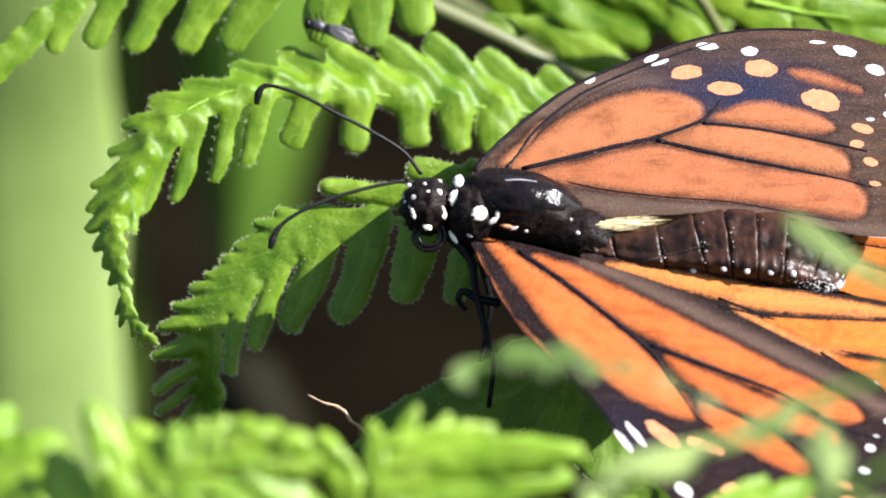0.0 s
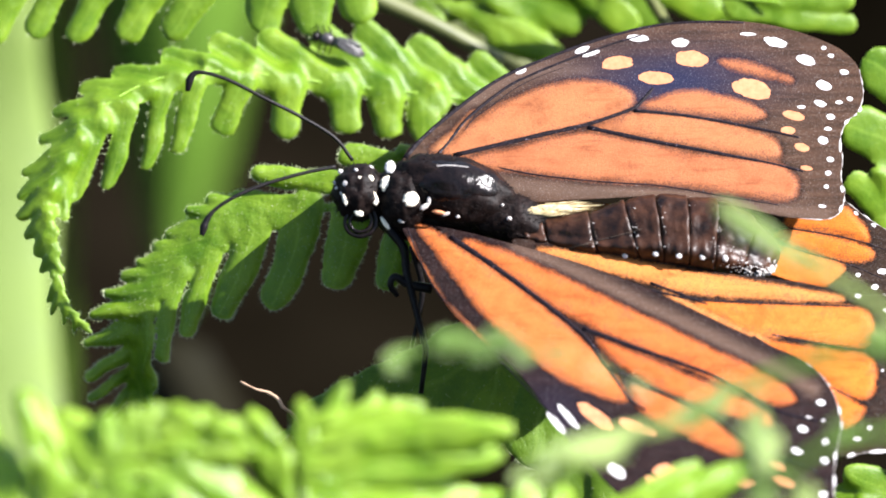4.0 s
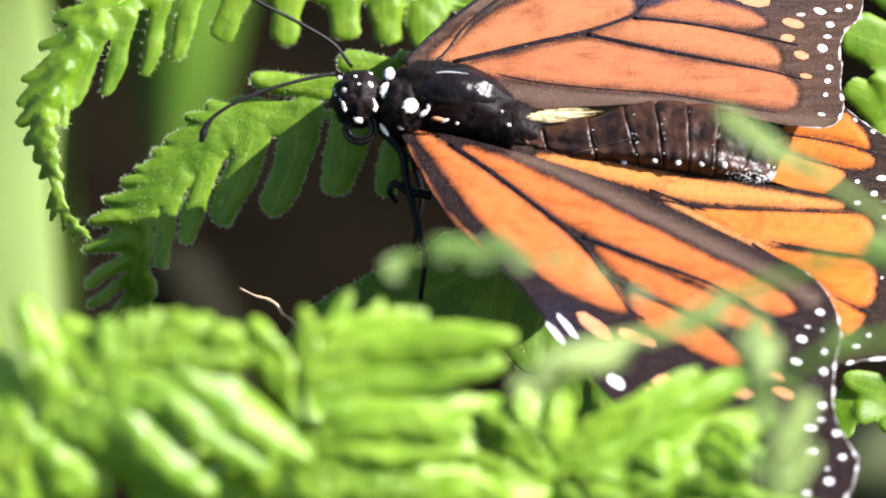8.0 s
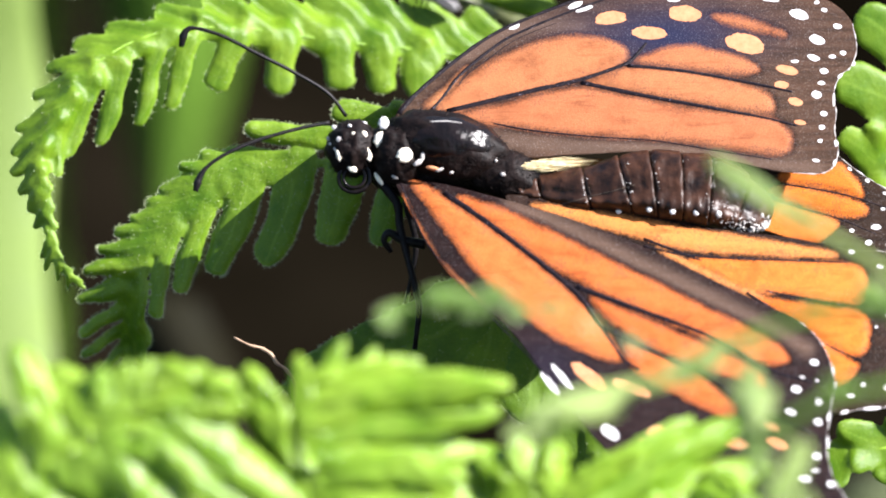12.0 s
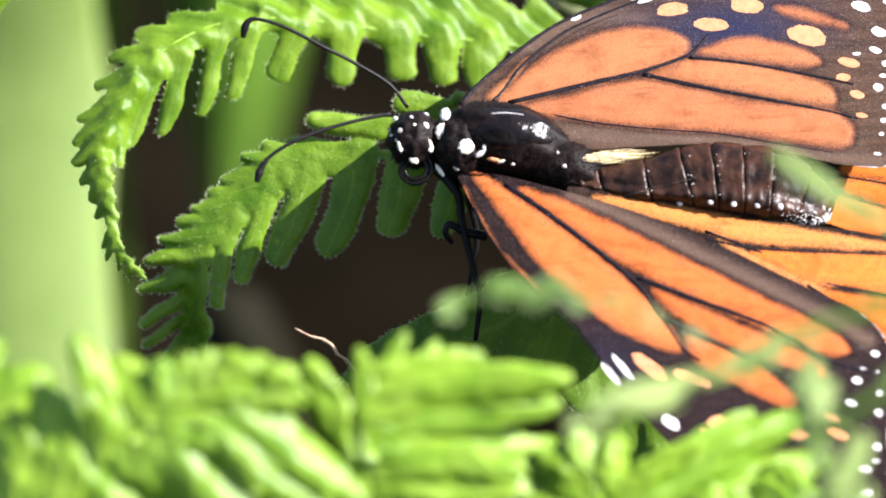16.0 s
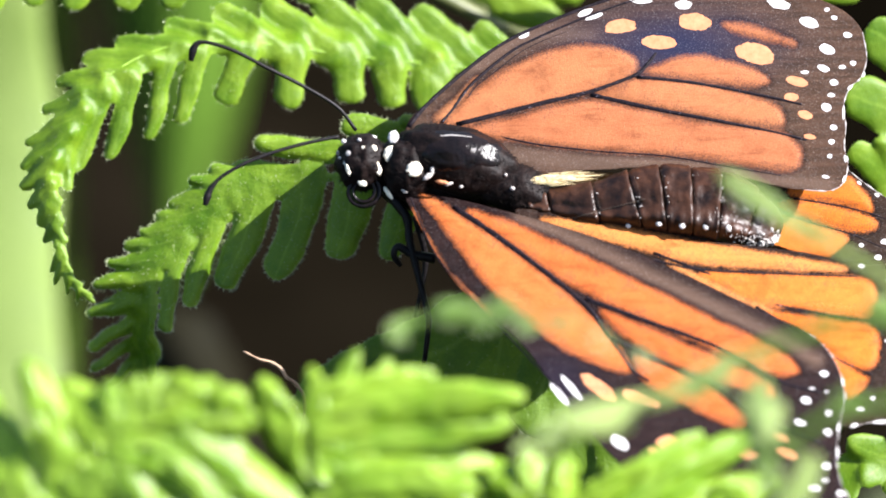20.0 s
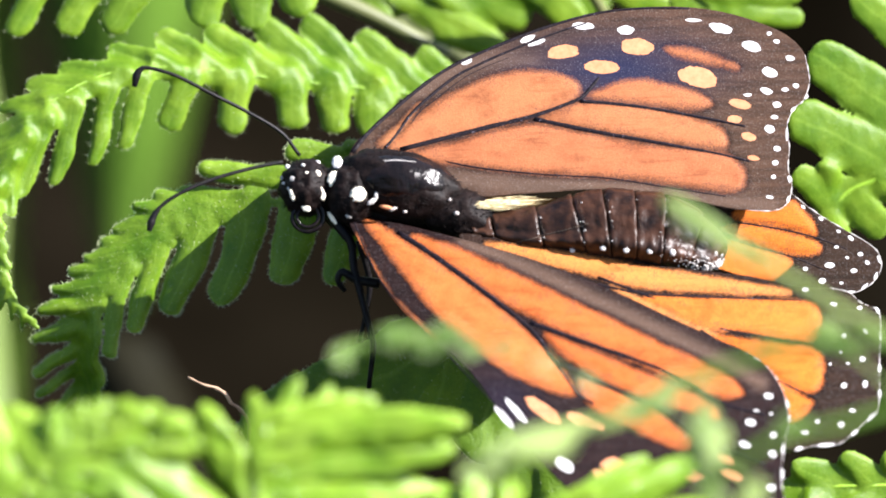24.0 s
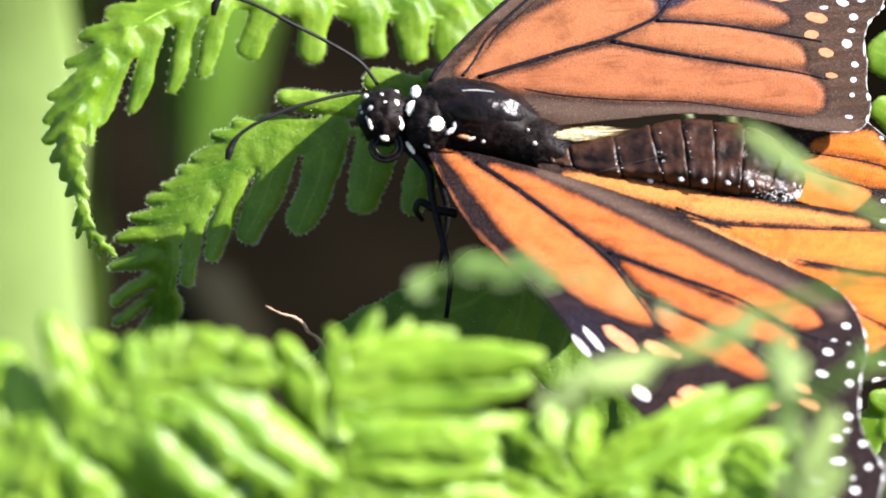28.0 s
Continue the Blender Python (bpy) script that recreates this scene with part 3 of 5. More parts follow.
def nearest(px, py, poly):
    """Distance to a closed outline, and the nearest place on it."""
    best = np.full(px.shape, 1e9)
    bx, by = px.copy(), py.copy()
    for i in range(len(poly)):
        (x0, y0), (x1, y1) = poly[i - 1], poly[i]
        dx, dy = x1 - x0, y1 - y0
        f = np.clip(((px - x0) * dx + (py - y0) * dy) / (dx * dx + dy * dy + 1e-9), 0, 1)
        qx, qy = x0 + f * dx, y0 + f * dy
        d = np.hypot(px - qx, py - qy)
        m = d < best
        best[m], bx[m], by[m] = d[m], qx[m], qy[m]
    return best, bx, by


class Wing:
    """A wing sheet: outline and marks shaped to the camera's view (x, y), laid onto the slope of the wing."""

    def __init__(self, origin, scale, level, slope, back, hinge, dot=0.66):
        self.origin, self.scale, self.level, self.slope, self.back, self.dot = origin, scale, level, slope, back, dot
        self.hinge = at(*hinge)

    def place(self, x, y, rise=0.0):
        u = self.origin[0] + x * self.scale
        v = self.origin[1] + y * self.scale
        arch = 10 * math.sin((u - 850) / 800 * math.pi) * math.sin(min(abs(v - self.level), 400) / 400 * math.pi)
        return at(u, v, self.back + (v - self.level) * self.slope + arch + rise)

    def sheet(self, name, outline, cells, mat, label, step=5.0, blue=None, dusty=None):
        edge = closed_spline(outline, 6)
        lo, hi = edge.min(0) - step, edge.max(0) + step
        nx, ny = (int((hi[k] - lo[k]) / step) + 2 for k in (0, 1))
        gx, gy = np.meshgrid(lo[0] + step * np.arange(nx), lo[1] + step * np.arange(ny))
        ins = inside(gx, gy, edge)
        dist, qx, qy = nearest(gx, gy, edge)
        use = ins[:-1, :-1] | ins[1:, :-1] | ins[:-1, 1:] | ins[1:, 1:]
        gx, gy = np.where(ins, gx, qx), np.where(ins, gy, qy)
        sd = np.full(gx.shape, -40.0)
        tone = np.zeros(gx.shape)
        for poly, pale in cells:
            c = closed_spline(poly, 4)
            d, _, _ = nearest(gx, gy, c)
            d = np.where(inside(gx, gy, c), d, -d)
            tone = np.where(d > sd, pale, tone)
            sd = np.maximum(sd, d)
        ids = -np.ones(gx.shape, int)
        verts, vals, tones, blues, dusts, faces = [], [], [], [], [], []
        soft = [q for line in dusty for q in spline(line, 120)] if dusty else []
        for j in range(ny - 1):
            for i in range(nx - 1):
                if not use[j, i]:
                    continue
                q = []
                for b, a in ((j, i), (j, i + 1), (j + 1, i + 1), (j + 1, i)):
                    if ids[b, a] < 0:
                        ids[b, a] = len(verts)
                        puff = 3.0 * min(max(sd[b, a], 0), 12) / 12
                        verts.append(self.place(gx[b, a], gy[b, a], puff) - self.hinge)
                        vals.append(sd[b, a] / 40.0)
                        tones.append(tone[b, a])
                        if dusty:
                            d = min(math.hypot(gx[b, a] - x, gy[b, a] - y) for x, y in soft)
                            dusts.append(0.85 * math.exp(-(d / 18.0) ** 2))
                        if blue:
                            blues.append(math.exp(-((gx[b, a] - blue[0]) / blue[2]) ** 2 - ((gy[b, a] - blue[1]) / blue[3]) ** 2))
                    q.append(ids[b, a])
                faces.append(q[::-1])
        me = bpy.data.meshes.new(name)
        me.from_pydata(verts, [], faces)
        for key, arr in (("cell", vals), ("tone", tones), ("blue", blues), ("dusty", dusts)):
            if arr:
                me.attributes.new(key, "FLOAT", "POINT").data.foreach_set("value", arr)
        me.shade_smooth()
        me.materials.append(mat)
        ob = new(name, me)
        ob.parent = butterfly
        ob.location = self.hinge - BODY
        mod = ob.modifiers.new("thickness", "SOLIDIFY")
        mod.thickness, mod.offset = 0.00006, 0
        self.ob = tagged(ob, label)
        return ob

    def spots(self, rows, mat, name):
        for x, y, a, b, turn in rows:
            k = 0.95 if name == "peach_spot" else self.dot
            a, b = a * k, b * k
            bm = bmesh.new()
            mid = bm.verts.new(self.place(x, y, 1.2))
            ring = []
            c, s = math.cos(radians(turn)), math.sin(radians(turn))
            n = 40
            for i in range(n):
                t = 2 * math.pi * i / n
                w = 1 + 0.17 * noise.noise(Vector((math.cos(t) * 1.6, math.sin(t) * 1.6, x * 0.37 + y))) + 0.12 * noise.noise(Vector((math.cos(t) * 5, math.sin(t) * 5, x))) + 0.07 * noise.noise(Vector((math.cos(t) * 15, math.sin(t) * 15, x)))
                p, q = a * math.cos(t) * w, b * math.sin(t) * w
                ring.append(bm.verts.new(self.place(x + p * c - q * s, y + p * s + q * c, 1.1)))
            for i in range(n):
                bm.faces.new((mid, ring[(i + 1) % n], ring[i]))
            low = bmesh.ops.extrude_face_region(bm, geom=bm.faces[:])
            vs = [g for g in low["geom"] if isinstance(g, bmesh.types.BMVert)]
            bmesh.ops.translate(bm, verts=vs, vec=AHEAD * (1.6 * GRID))
            part(name, bm, mat, self.ob, smooth=False)

    def fringe(self, pts):
        """The fine pale hair line along the outer margin, thicker in places."""
        path = spline(pts, 14 * len(pts))
        bm = bmesh.new()
        tube(bm, [self.place(x, y, 0.4) for x, y in path],
             [GRID * max(0.25, 0.7 + 2.0 * noise.noise(Vector((i * 0.22, pts[0][0], 3)))) for i in range(len(path))], 6)
        part("fringe", bm, GREY, self.ob, "fine broken white fringe")

    def veins(self, lines):
        for pts, r in lines:
            path = spline(pts, 40)
            bm = bmesh.new()
            tube(bm, [self.place(x, y, 0.9) for x, y in path],
                 [GRID * r * 0.42 * (1 - 0.5 * i / 39) * (1 + 0.35 * noise.noise(Vector((i * 0.7, r, pts[0][0])))) for i in range(40)], 6, 0.4)
            part("vein", bm, VEIN, self.ob)


# hindwings first, under the forewings
hind_r = Wing((827, 90), 0.7446, 450, 0.25, -62, (1040, 420, -62))
hind_r.sheet("hindwing", [(230, 380), (400, 392), (620, 400), (850, 400), (1020, 350), (1064, 393), (1117, 434), (1184, 474), (1250, 514), (1272, 552),
                          (1256, 594), (1211, 622), (1150, 630), (1070, 616), (980, 600), (860, 560), (600, 520), (300, 440)],
             [([(280, 395), (420, 392), (520, 402), (500, 440), (300, 440)], 1.0),
              ([(860, 482), (970, 517), (1055, 544), (1040, 574), (1000, 597), (930, 592), (849, 575), (700, 530), (720, 470)], 0.1),
              ([(890, 474), (940, 462), (1030, 478), (1116, 502), (1122, 526), (1064, 532), (970, 506)], 0.0),
              ([(930, 425), (1050, 405), (1085, 430), (1112, 462), (1114, 488), (1040, 468), (930, 450)], 0.0)],
             WING_HIND, "orange hindwing with broad black white-spotted border")
hind_r.spots([(1128, 448, 10, 6, 30), (1149, 558, 18, 10, 0), (1131, 595, 13, 10, 0), (1199, 494, 12, 7, 40), (1206, 571, 12, 8, 0), (1238, 552, 9, 7, 30),
              (1091, 566, 9, 7, 0), (1086, 420, 9, 5, 40), (1222, 532, 10, 7, 0), (1165, 515, 8, 6, 0), (1170, 478, 8, 5, 20), (1190, 540, 6, 5, 0), (1176, 600, 7, 5, 0)], WHITE, "white_spot")
hind_r.spots([(1266, 545, 5, 16, -20), (1258, 584, 5, 16, 20), (1232, 608, 16, 5, -40), (1196, 622, 20, 5, -10)], WHITE, "white_fringe")
hind_r.fringe([(1040, 372), (1064, 393), (1117, 434), (1184, 474), (1250, 514), (1272, 552), (1256, 594), (1211, 622), (1150, 630)])
hind_r.veins([([(860, 478), (970, 513), (1060, 538), (1150, 575)], 4), ([(930, 456), (1040, 474), (1120, 494), (1190, 520)], 4)])

hind_l = Wing((827, 410), 0.8226, 430, 0.50, 20, (1060, 450, 20))
hind_l.sheet("hindwing", [(240, 50), (400, 70), (560, 90), (700, 120), (860, 140), (980, 165), (1040, 166), (1080, 176), (1106, 198), (1141, 214), (1149, 247),
                          (1146, 305), (1146, 370), (1141, 433), (1112, 460), (1090, 481), (1053, 506), (1005, 508), (963, 519), (900, 500), (800, 440), (600, 300), (400, 170)],
             [([(300, 68), (450, 84), (600, 112), (780, 142), (935, 168), (940, 182), (800, 176), (640, 166), (500, 132), (400, 104)], 0.45),
              ([(570, 160), (640, 192), (720, 230), (790, 262), (790, 272), (700, 236), (590, 178)], 0.6),
              ([(640, 184), (800, 190), (980, 196), (1016, 222), (1018, 262), (985, 280), (850, 260), (760, 252), (690, 218)], 0.1),
              ([(785, 268), (900, 282), (1000, 298), (1024, 330), (1018, 380), (975, 392), (890, 335), (820, 290)], 0.0),
              ([(905, 345), (955, 385), (1000, 412), (985, 440), (955, 455), (930, 420)], 0.0)],
             WING_HIND_L, "orange hindwing with black veins and spotted border")
hind_l.spots([(987, 170, 11, 7, 0), (1048, 201, 13, 6, 10), (1104, 209, 9, 6, 0), (1070, 269, 8, 8, 0), (1115, 260, 10, 6, 60), (1062, 307, 6, 5, 0),
              (1040, 331, 5, 4, 0), (1110, 320, 10, 9, 0), (1069, 377, 9, 9, 0), (1115, 374, 8, 11, 0), (1087, 431, 11, 7, 10), (1063, 462, 11, 10, 0),
              (1012, 454, 9, 8, 0), (985, 480, 14, 8, 0), (1078, 330, 5, 4, 0)], WHITE, "white_spot")
hind_l.spots([(1142, 215, 12, 5, 60), (1148, 270, 5, 18, 0), (1146, 340, 5, 15, 0), (1146, 395, 5, 14, 0), (1128, 446, 20, 6, -45), (1092, 480, 15, 6, -40),
              (1030, 506, 30, 6, -4), (972, 514, 14, 6, -20)], WHITE, "white_fringe")
hind_l.fringe([(1040, 166), (1080, 176), (1106, 198), (1141, 214), (1149, 247), (1146, 305), (1146, 370), (1141, 433), (1112, 460), (1090, 481), (1053, 506), (1005, 508), (963, 519)])
hind_l.veins([([(540, 158), (640, 178), (800, 186), (980, 192)], 7), ([(540, 142), (640, 180), (720, 218), (790, 250), (900, 272), (1010, 290)], 7),
              ([(760, 258), (860, 320), (930, 368), (1010, 405)], 7)])

fore_r = Wing((827, 90), 0.7446, 400, 0.55, 0, (880, 330, -35), 0.72)
fore_r.sheet("forewing", [(10, 300), (22, 268), (60, 236), (150, 163), (250, 98), (380, 45), (500, 6), (610, -19), (716, -27), (823, -24), (917, -8), (1000, 19),
                          (1060, 50), (1096, 92), (1105, 150), (1090, 193), (1066, 213), (1050, 250), (1054, 300), (1050, 345), (1058, 385), (1047, 425),
                          (1015, 443), (950, 440), (900, 434), (760, 402), (620, 386), (500, 388), (380, 393), (290, 395), (200, 360), (60, 318)],
             [([(90, 289), (165, 216), (212, 182), (289, 146), (355, 123), (426, 111), (500, 118), (551, 138), (556, 170), (500, 202), (426, 220), (324, 243), (223, 264), (150, 286)], 0.1),
              ([(100, 305), (180, 286), (263, 268), (400, 238), (460, 234), (588, 260), (729, 288), (882, 308), (932, 332), (948, 368), (925, 395), (831, 386), (680, 362), (547, 352), (426, 342), (274, 322), (152, 308)], 0.0),
              ([(457, 226), (557, 186), (669, 194), (791, 217), (886, 250), (908, 287), (872, 297), (729, 275), (588, 248)], 0.1),
              ([(580, 172), (629, 148), (689, 136), (760, 147), (835, 170), (872, 198), (821, 207), (729, 195), (649, 184)], 0.05),
              ([(765, 66), (830, 73), (930, 108), (924, 117), (850, 101), (785, 84)], 0.0),
              ([(80, 268), (140, 215), (180, 178), (150, 222), (105, 272)], 0.3)],
             WING_FORE, "dusty orange forewing with black veins and pale spots", blue=(650, 112, 210, 72),
             dusty=[[(200, 345), (400, 370), (600, 376), (760, 394), (900, 418), (1010, 432)], [(170, 160), (260, 108), (360, 84), (450, 92)]])
fore_r.spots([(522, 70, 38, 17, -4), (613, 106, 46, 15, 3), (697, 62, 40, 20, 8), (840, 135, 50, 23, 14), (940, 198, 27, 11, 15), (925, 233, 18, 10, 5),
              (958, 273, 18, 10, 15), (968, 322, 15, 6, 10)], PEACH, "peach_spot")
fore_r.spots([(293, 87, 18, 8, -20), (438, 38, 26, 9, -20), (460, 47, 30, 7, -16), (570, 12, 36, 11, 3), (672, 24, 28, 14, 5), (832, 5, 26, 5, 3), (897, 25, 38, 15, 14),
              (970, 68, 31, 15, 16)], WHITE, "white_spot")
fore_r.spots([(1012, 40, 8, 6, 0), (1029, 58, 10, 6, 10), (1060, 97, 15, 8, 10), (1012, 128, 26, 14, 20), (1002, 170, 20, 10, 20), (1047, 168, 11, 6, 0),
              (1073, 160, 10, 7, 10), (1027, 202, 14, 9, 5), (958, 178, 14, 5, 0), (1008, 257, 17, 12, 20), (1020, 230, 12, 6, 5), (1025, 302, 12, 8, 10),
              (1020, 334, 10, 8, 0), (1015, 366, 8, 6, 0), (1005, 412, 12, 5, 10)], WHITE, "white_spot")
fore_r.spots([(1097, 186, 8, 5, -60), (1065, 214, 10, 5, -40), (1049, 270, 4, 22, 0), (1052, 372, 4, 12, -10), (1049, 418, 5, 11, 15)], WHITE, "white_fringe")
fore_r.fringe([(1096, 92), (1105, 150), (1090, 193), (1066, 213), (1050, 250), (1054, 300), (1050, 345), (1058, 385), (1047, 425), (1015, 443), (950, 440)])
fore_r.veins([([(130, 285), (330, 240), (450, 214), (545, 183), (572, 168), (606, 130)], 13), ([(450, 222), (600, 255), (760, 286), (900, 315), (960, 330)], 12),
              ([(560, 184), (700, 200), (860, 230), (950, 250)], 12), ([(230, 312), (330, 332), (480, 349), (620, 360), (760, 384), (900, 408)], 5),
              ([(95, 280), (125, 245), (170, 192), (260, 124), (320, 95), (387, 68), (454, 44), (521, 22), (580, 6)], 9), ([(134, 267), (172, 205), (226, 165), (279, 127), (333, 101), (392, 80)], 3), ([(16, 288), (60, 240), (150, 167), (250, 101), (380, 48), (500, 9), (610, -16), (716, -24), (823, -21)], 11)])

fore_l = Wing((827, 410), 0.8226, 430, 0.80, 26, (870, 430, 30))
fore_l.sheet("forewing", [(10, 12), (25, 60), (75, 150), (118, 212), (188, 280), (258, 345), (310, 412), (366, 489), (453, 590), (575, 699), (697, 790), (818, 857), (915, 875),
                          (964, 821), (988, 731), (973, 699), (946, 653), (934, 598), (937, 543), (949, 457), (945, 420), (930, 380), (905, 345), (860, 310),
                          (800, 283), (700, 236), (600, 187), (500, 143), (400, 105), (300, 74), (200, 46), (100, 22)],
             [([(22, 48), (35, 74), (75, 148), (117, 206), (182, 270), (181, 272), (115, 208), (73, 150), (32, 75)], 0.2),
              ([(46, 28), (92, 92), (138, 154), (186, 216), (266, 292), (344, 350), (430, 390), (490, 402), (478, 370), (430, 308), (372, 252), (290, 182), (210, 122), (130, 68), (50, 14)], 0.1),
              ([(140, 54), (200, 66), (300, 106), (420, 166), (560, 234), (680, 294), (780, 340), (838, 380), (850, 405), (800, 408), (700, 366), (600, 322), (500, 276), (415, 240), (330, 190), (240, 125)], 0.05),
              ([(425, 268), (500, 297), (600, 340), (680, 374), (760, 412), (800, 442), (786, 458), (700, 428), (610, 398), (520, 352), (470, 316)], 0.0),
              ([(500, 372), (560, 388), (650, 432), (700, 470), (738, 508), (720, 524), (650, 495), (570, 455), (518, 418)], 0.0)],
             WING_FORE_L, "bright orange forewing with black veins partly behind fern sprigs", blue=(330, 430, 80, 70),
             dusty=[[(250, 72), (330, 98), (420, 138), (520, 188), (620, 236), (720, 286), (810, 330), (890, 378)]])
fore_l.spots([(422, 436, 46, 16, 36), (512, 462, 46, 13, 22), (582, 563, 40, 20, 15), (548, 584, 26, 12, 40), (727, 579, 38, 12, 10), (828, 582, 26, 10, 20),
              (815, 545, 20, 9, 25), (640, 610, 30, 11, 25)], PEACH, "peach_spot")
fore_l.spots([(338, 452, 48, 10, 50), (364, 438, 54, 10, 50), (467, 557, 34, 19, 38), (907, 407, 15, 10, 10), (868, 465, 17, 11, 15), (916, 492, 12, 11, 0), (855, 513, 19, 10, 15),
              (915, 535, 14, 11, 20), (880, 440, 10, 5, 0), (912, 446, 6, 4, 0), (912, 609, 14, 11, 10), (910, 640, 12, 5, 0)], WHITE, "white_spot")
fore_l.spots([(887, 658, 20, 11, 5), (891, 707, 24, 12, 5), (844, 750, 27, 14, 5), (942, 669, 13, 10, 10), (955, 721, 12, 10, 10), (926, 773, 16, 11, 5), (879, 799, 16, 9, 5),
              (922, 746, 8, 5, 0)], WHITE, "white_spot")
fore_l.spots([(947, 425, 4, 16, -10), (951, 455, 4, 14, 5), (938, 525, 5, 16, 5), (936, 580, 4, 18, 0), (980, 712, 4, 14, -20), (986, 745, 4, 14, 8), (962, 808, 4, 18, 25)], WHITE, "white_fringe")
fore_l.fringe([(860, 310), (905, 345), (930, 380), (945, 420), (949, 457), (937, 543), (934, 598), (946, 653), (973, 699), (988, 731), (964, 821), (915, 875)])
fore_l.veins([([(110, 44), (220, 120), (380, 246), (440, 320), (490, 395), (530, 425)], 15), ([(395, 246), (520, 292), (680, 352), (800, 420), (900, 450)], 14),
              ([(450, 332), (560, 385), (680, 440), (760, 500), (900, 560)], 14),
              ([(14, 14), (75, 152), (188, 282), (310, 414), (366, 490)], 4)])

# body
LUMPS = [("thorax", (925, 364, 2), (112, 28, 0), (-8, 60, 0), 52, FUZZ, 900, 12), ("waist", (1024, 412, 0), (76, 20, 0), (-10, 42, 0), 38, FUZZ, 620, 12),
         ("collar", (836, 376, 4), (46, 14, 0), (-10, 56, 0), 46, FUZZ, 360, 12), ("chest", (880, 396, -34), (126, 30, 0), (-14, 64, 0), 40, FUZZ, 300, 10),
         ("neck", (800, 372, -12), (34, 6, 0), (-4, 40, 0), 36, FUZZ, 160, 9)]
for name, c, a, b, deep, mat, count, hl in LUMPS:
    axes = (way(*a) * GRID, way(*b) * GRID, way(0, 0, deep) * GRID)
    bm = bmesh.new()
    blob(bm, at(*c), axes, 40, 0.12, 3)
    lump = part(name, bm, mat, butterfly)
    hairs("fuzz", at(*c), axes, count, hl, 1.0, FUZZ, lump, way(0.8, 0.2, 0), seed=count)
bm = bmesh.new()
blob(bm, at(934, 356, 6), (way(90, 14, -12) * GRID, way(-6, 47, 6) * GRID, way(8, -6, 54) * GRID), 48, 0.07, 2.5)
part("thorax_shield", bm, BLACK, butterfly, "glossy black back plate")
bm = bmesh.new()
tube(bm, [at(*p) for p in spline([(878, 323, 42), (896, 319, 44), (922, 318, 45), (950, 321, 43)], 24)],
     [GRID * (1.5 - 0.9 * abs(i / 11.5 - 1)) for i in range(24)], 6)
part("pale_seam", bm, GREY, butterfly, "thin pale line of scales")
c, axes = at(755, 366, 0), (way(46, 6, 0) * GRID, way(-6, 50, 0) * GRID, way(0, 0, 46) * GRID)
bm = bmesh.new()
blob(bm, c, axes, 40, 0.14, 3)
head = part("head", bm, FUZZ, butterfly)
hairs("fuzz", c, axes, 260, 11, 0.9, FUZZ, head, seed=9)
for u, v, n in ((742, 378, 2),):
    bm = bmesh.new()
    blob(bm, at(u, v, n), (way(25, 4, 0) * GRID, way(-3, 33, 0) * GRID, way(0, 0, 31) * GRID), 28)
    part("eye", bm, BLACK, head, "glossy black eye")
bm = bmesh.new()
coil = []
for i in range(70):
    a = i / 69 * 4.4 * math.pi
    r = 33 - 1.3 * a
    coil.append(at(757 + r * math.cos(a + 3.6), 417 + 0.95 * r * math.sin(a + 3.6), 14 + i * 0.12))
tube(bm, coil, [GRID * (5.2 - 0.035 * i) for i in range(70)], 8)
part("proboscis", bm, BLACK, head, "coiled black tongue")
for pts in ([(745, 309, 10), (712, 268, 20), (652, 231, 34), (593, 201, 48), (533, 170, 58), (496, 157, 62), (470, 153, 62), (458, 164, 60), (453, 186, 56)],
            [(715, 320, 22), (660, 331, 40), (593, 350, 60), (541, 371, 76), (504, 394, 84), (486, 416, 86), (478, 442, 86)]):
    path = spline(pts, 50)
    bm = bmesh.new()
    tube(bm, [at(*p) for p in path], [GRID * (3.3 + (3.6 * ((i - 34) / 10 if i < 44 else (50 - i) / 6.0 + 0.15) if i > 34 else 0)) for i in range(50)], 8)
    part("antenna", bm, BLACK_DULL, head, "thin black clubbed antenna")
SPOT_ROWS = [(724, 329, 7, 6, 0, WHITE), (751, 326, 5, 4, 0, WHITE), (777, 321, 7, 4.5, 10, WHITE), (758, 341, 6.5, 6, 0, CREAM), (777, 341, 7.5, 8, 0, CREAM),
             (734, 350, 10, 7, -10, GREY), (713, 349, 4, 6, 0, GREY), (716, 358, 4, 4, 0, WHITE), (726, 367, 5, 5, 0, WHITE), (731, 377, 6, 16, -14, CREAM),
             (756, 402, 12, 8, 25, CREAM), (783, 376, 9, 17, -18, CREAM)]
for u, v, a, b, turn, mat in SPOT_ROWS:
    bm = bmesh.new()
    k = math.sqrt(max(0.05, 1 - ((u - 755) / 48) ** 2 - ((v - 366) / 52) ** 2))
    c, s = math.cos(radians(turn)), math.sin(radians(turn))
    a, b = a * 0.70, b * 0.74
    blob(bm, at(u, v, 46 * k - 0.5), (way(a * c, a * s, 0) * GRID, way(-b * s, b * c, 0) * GRID, way(0, 0, 3) * GRID), 24, 0.25, 2)
    part("white_dot", bm, mat, head)
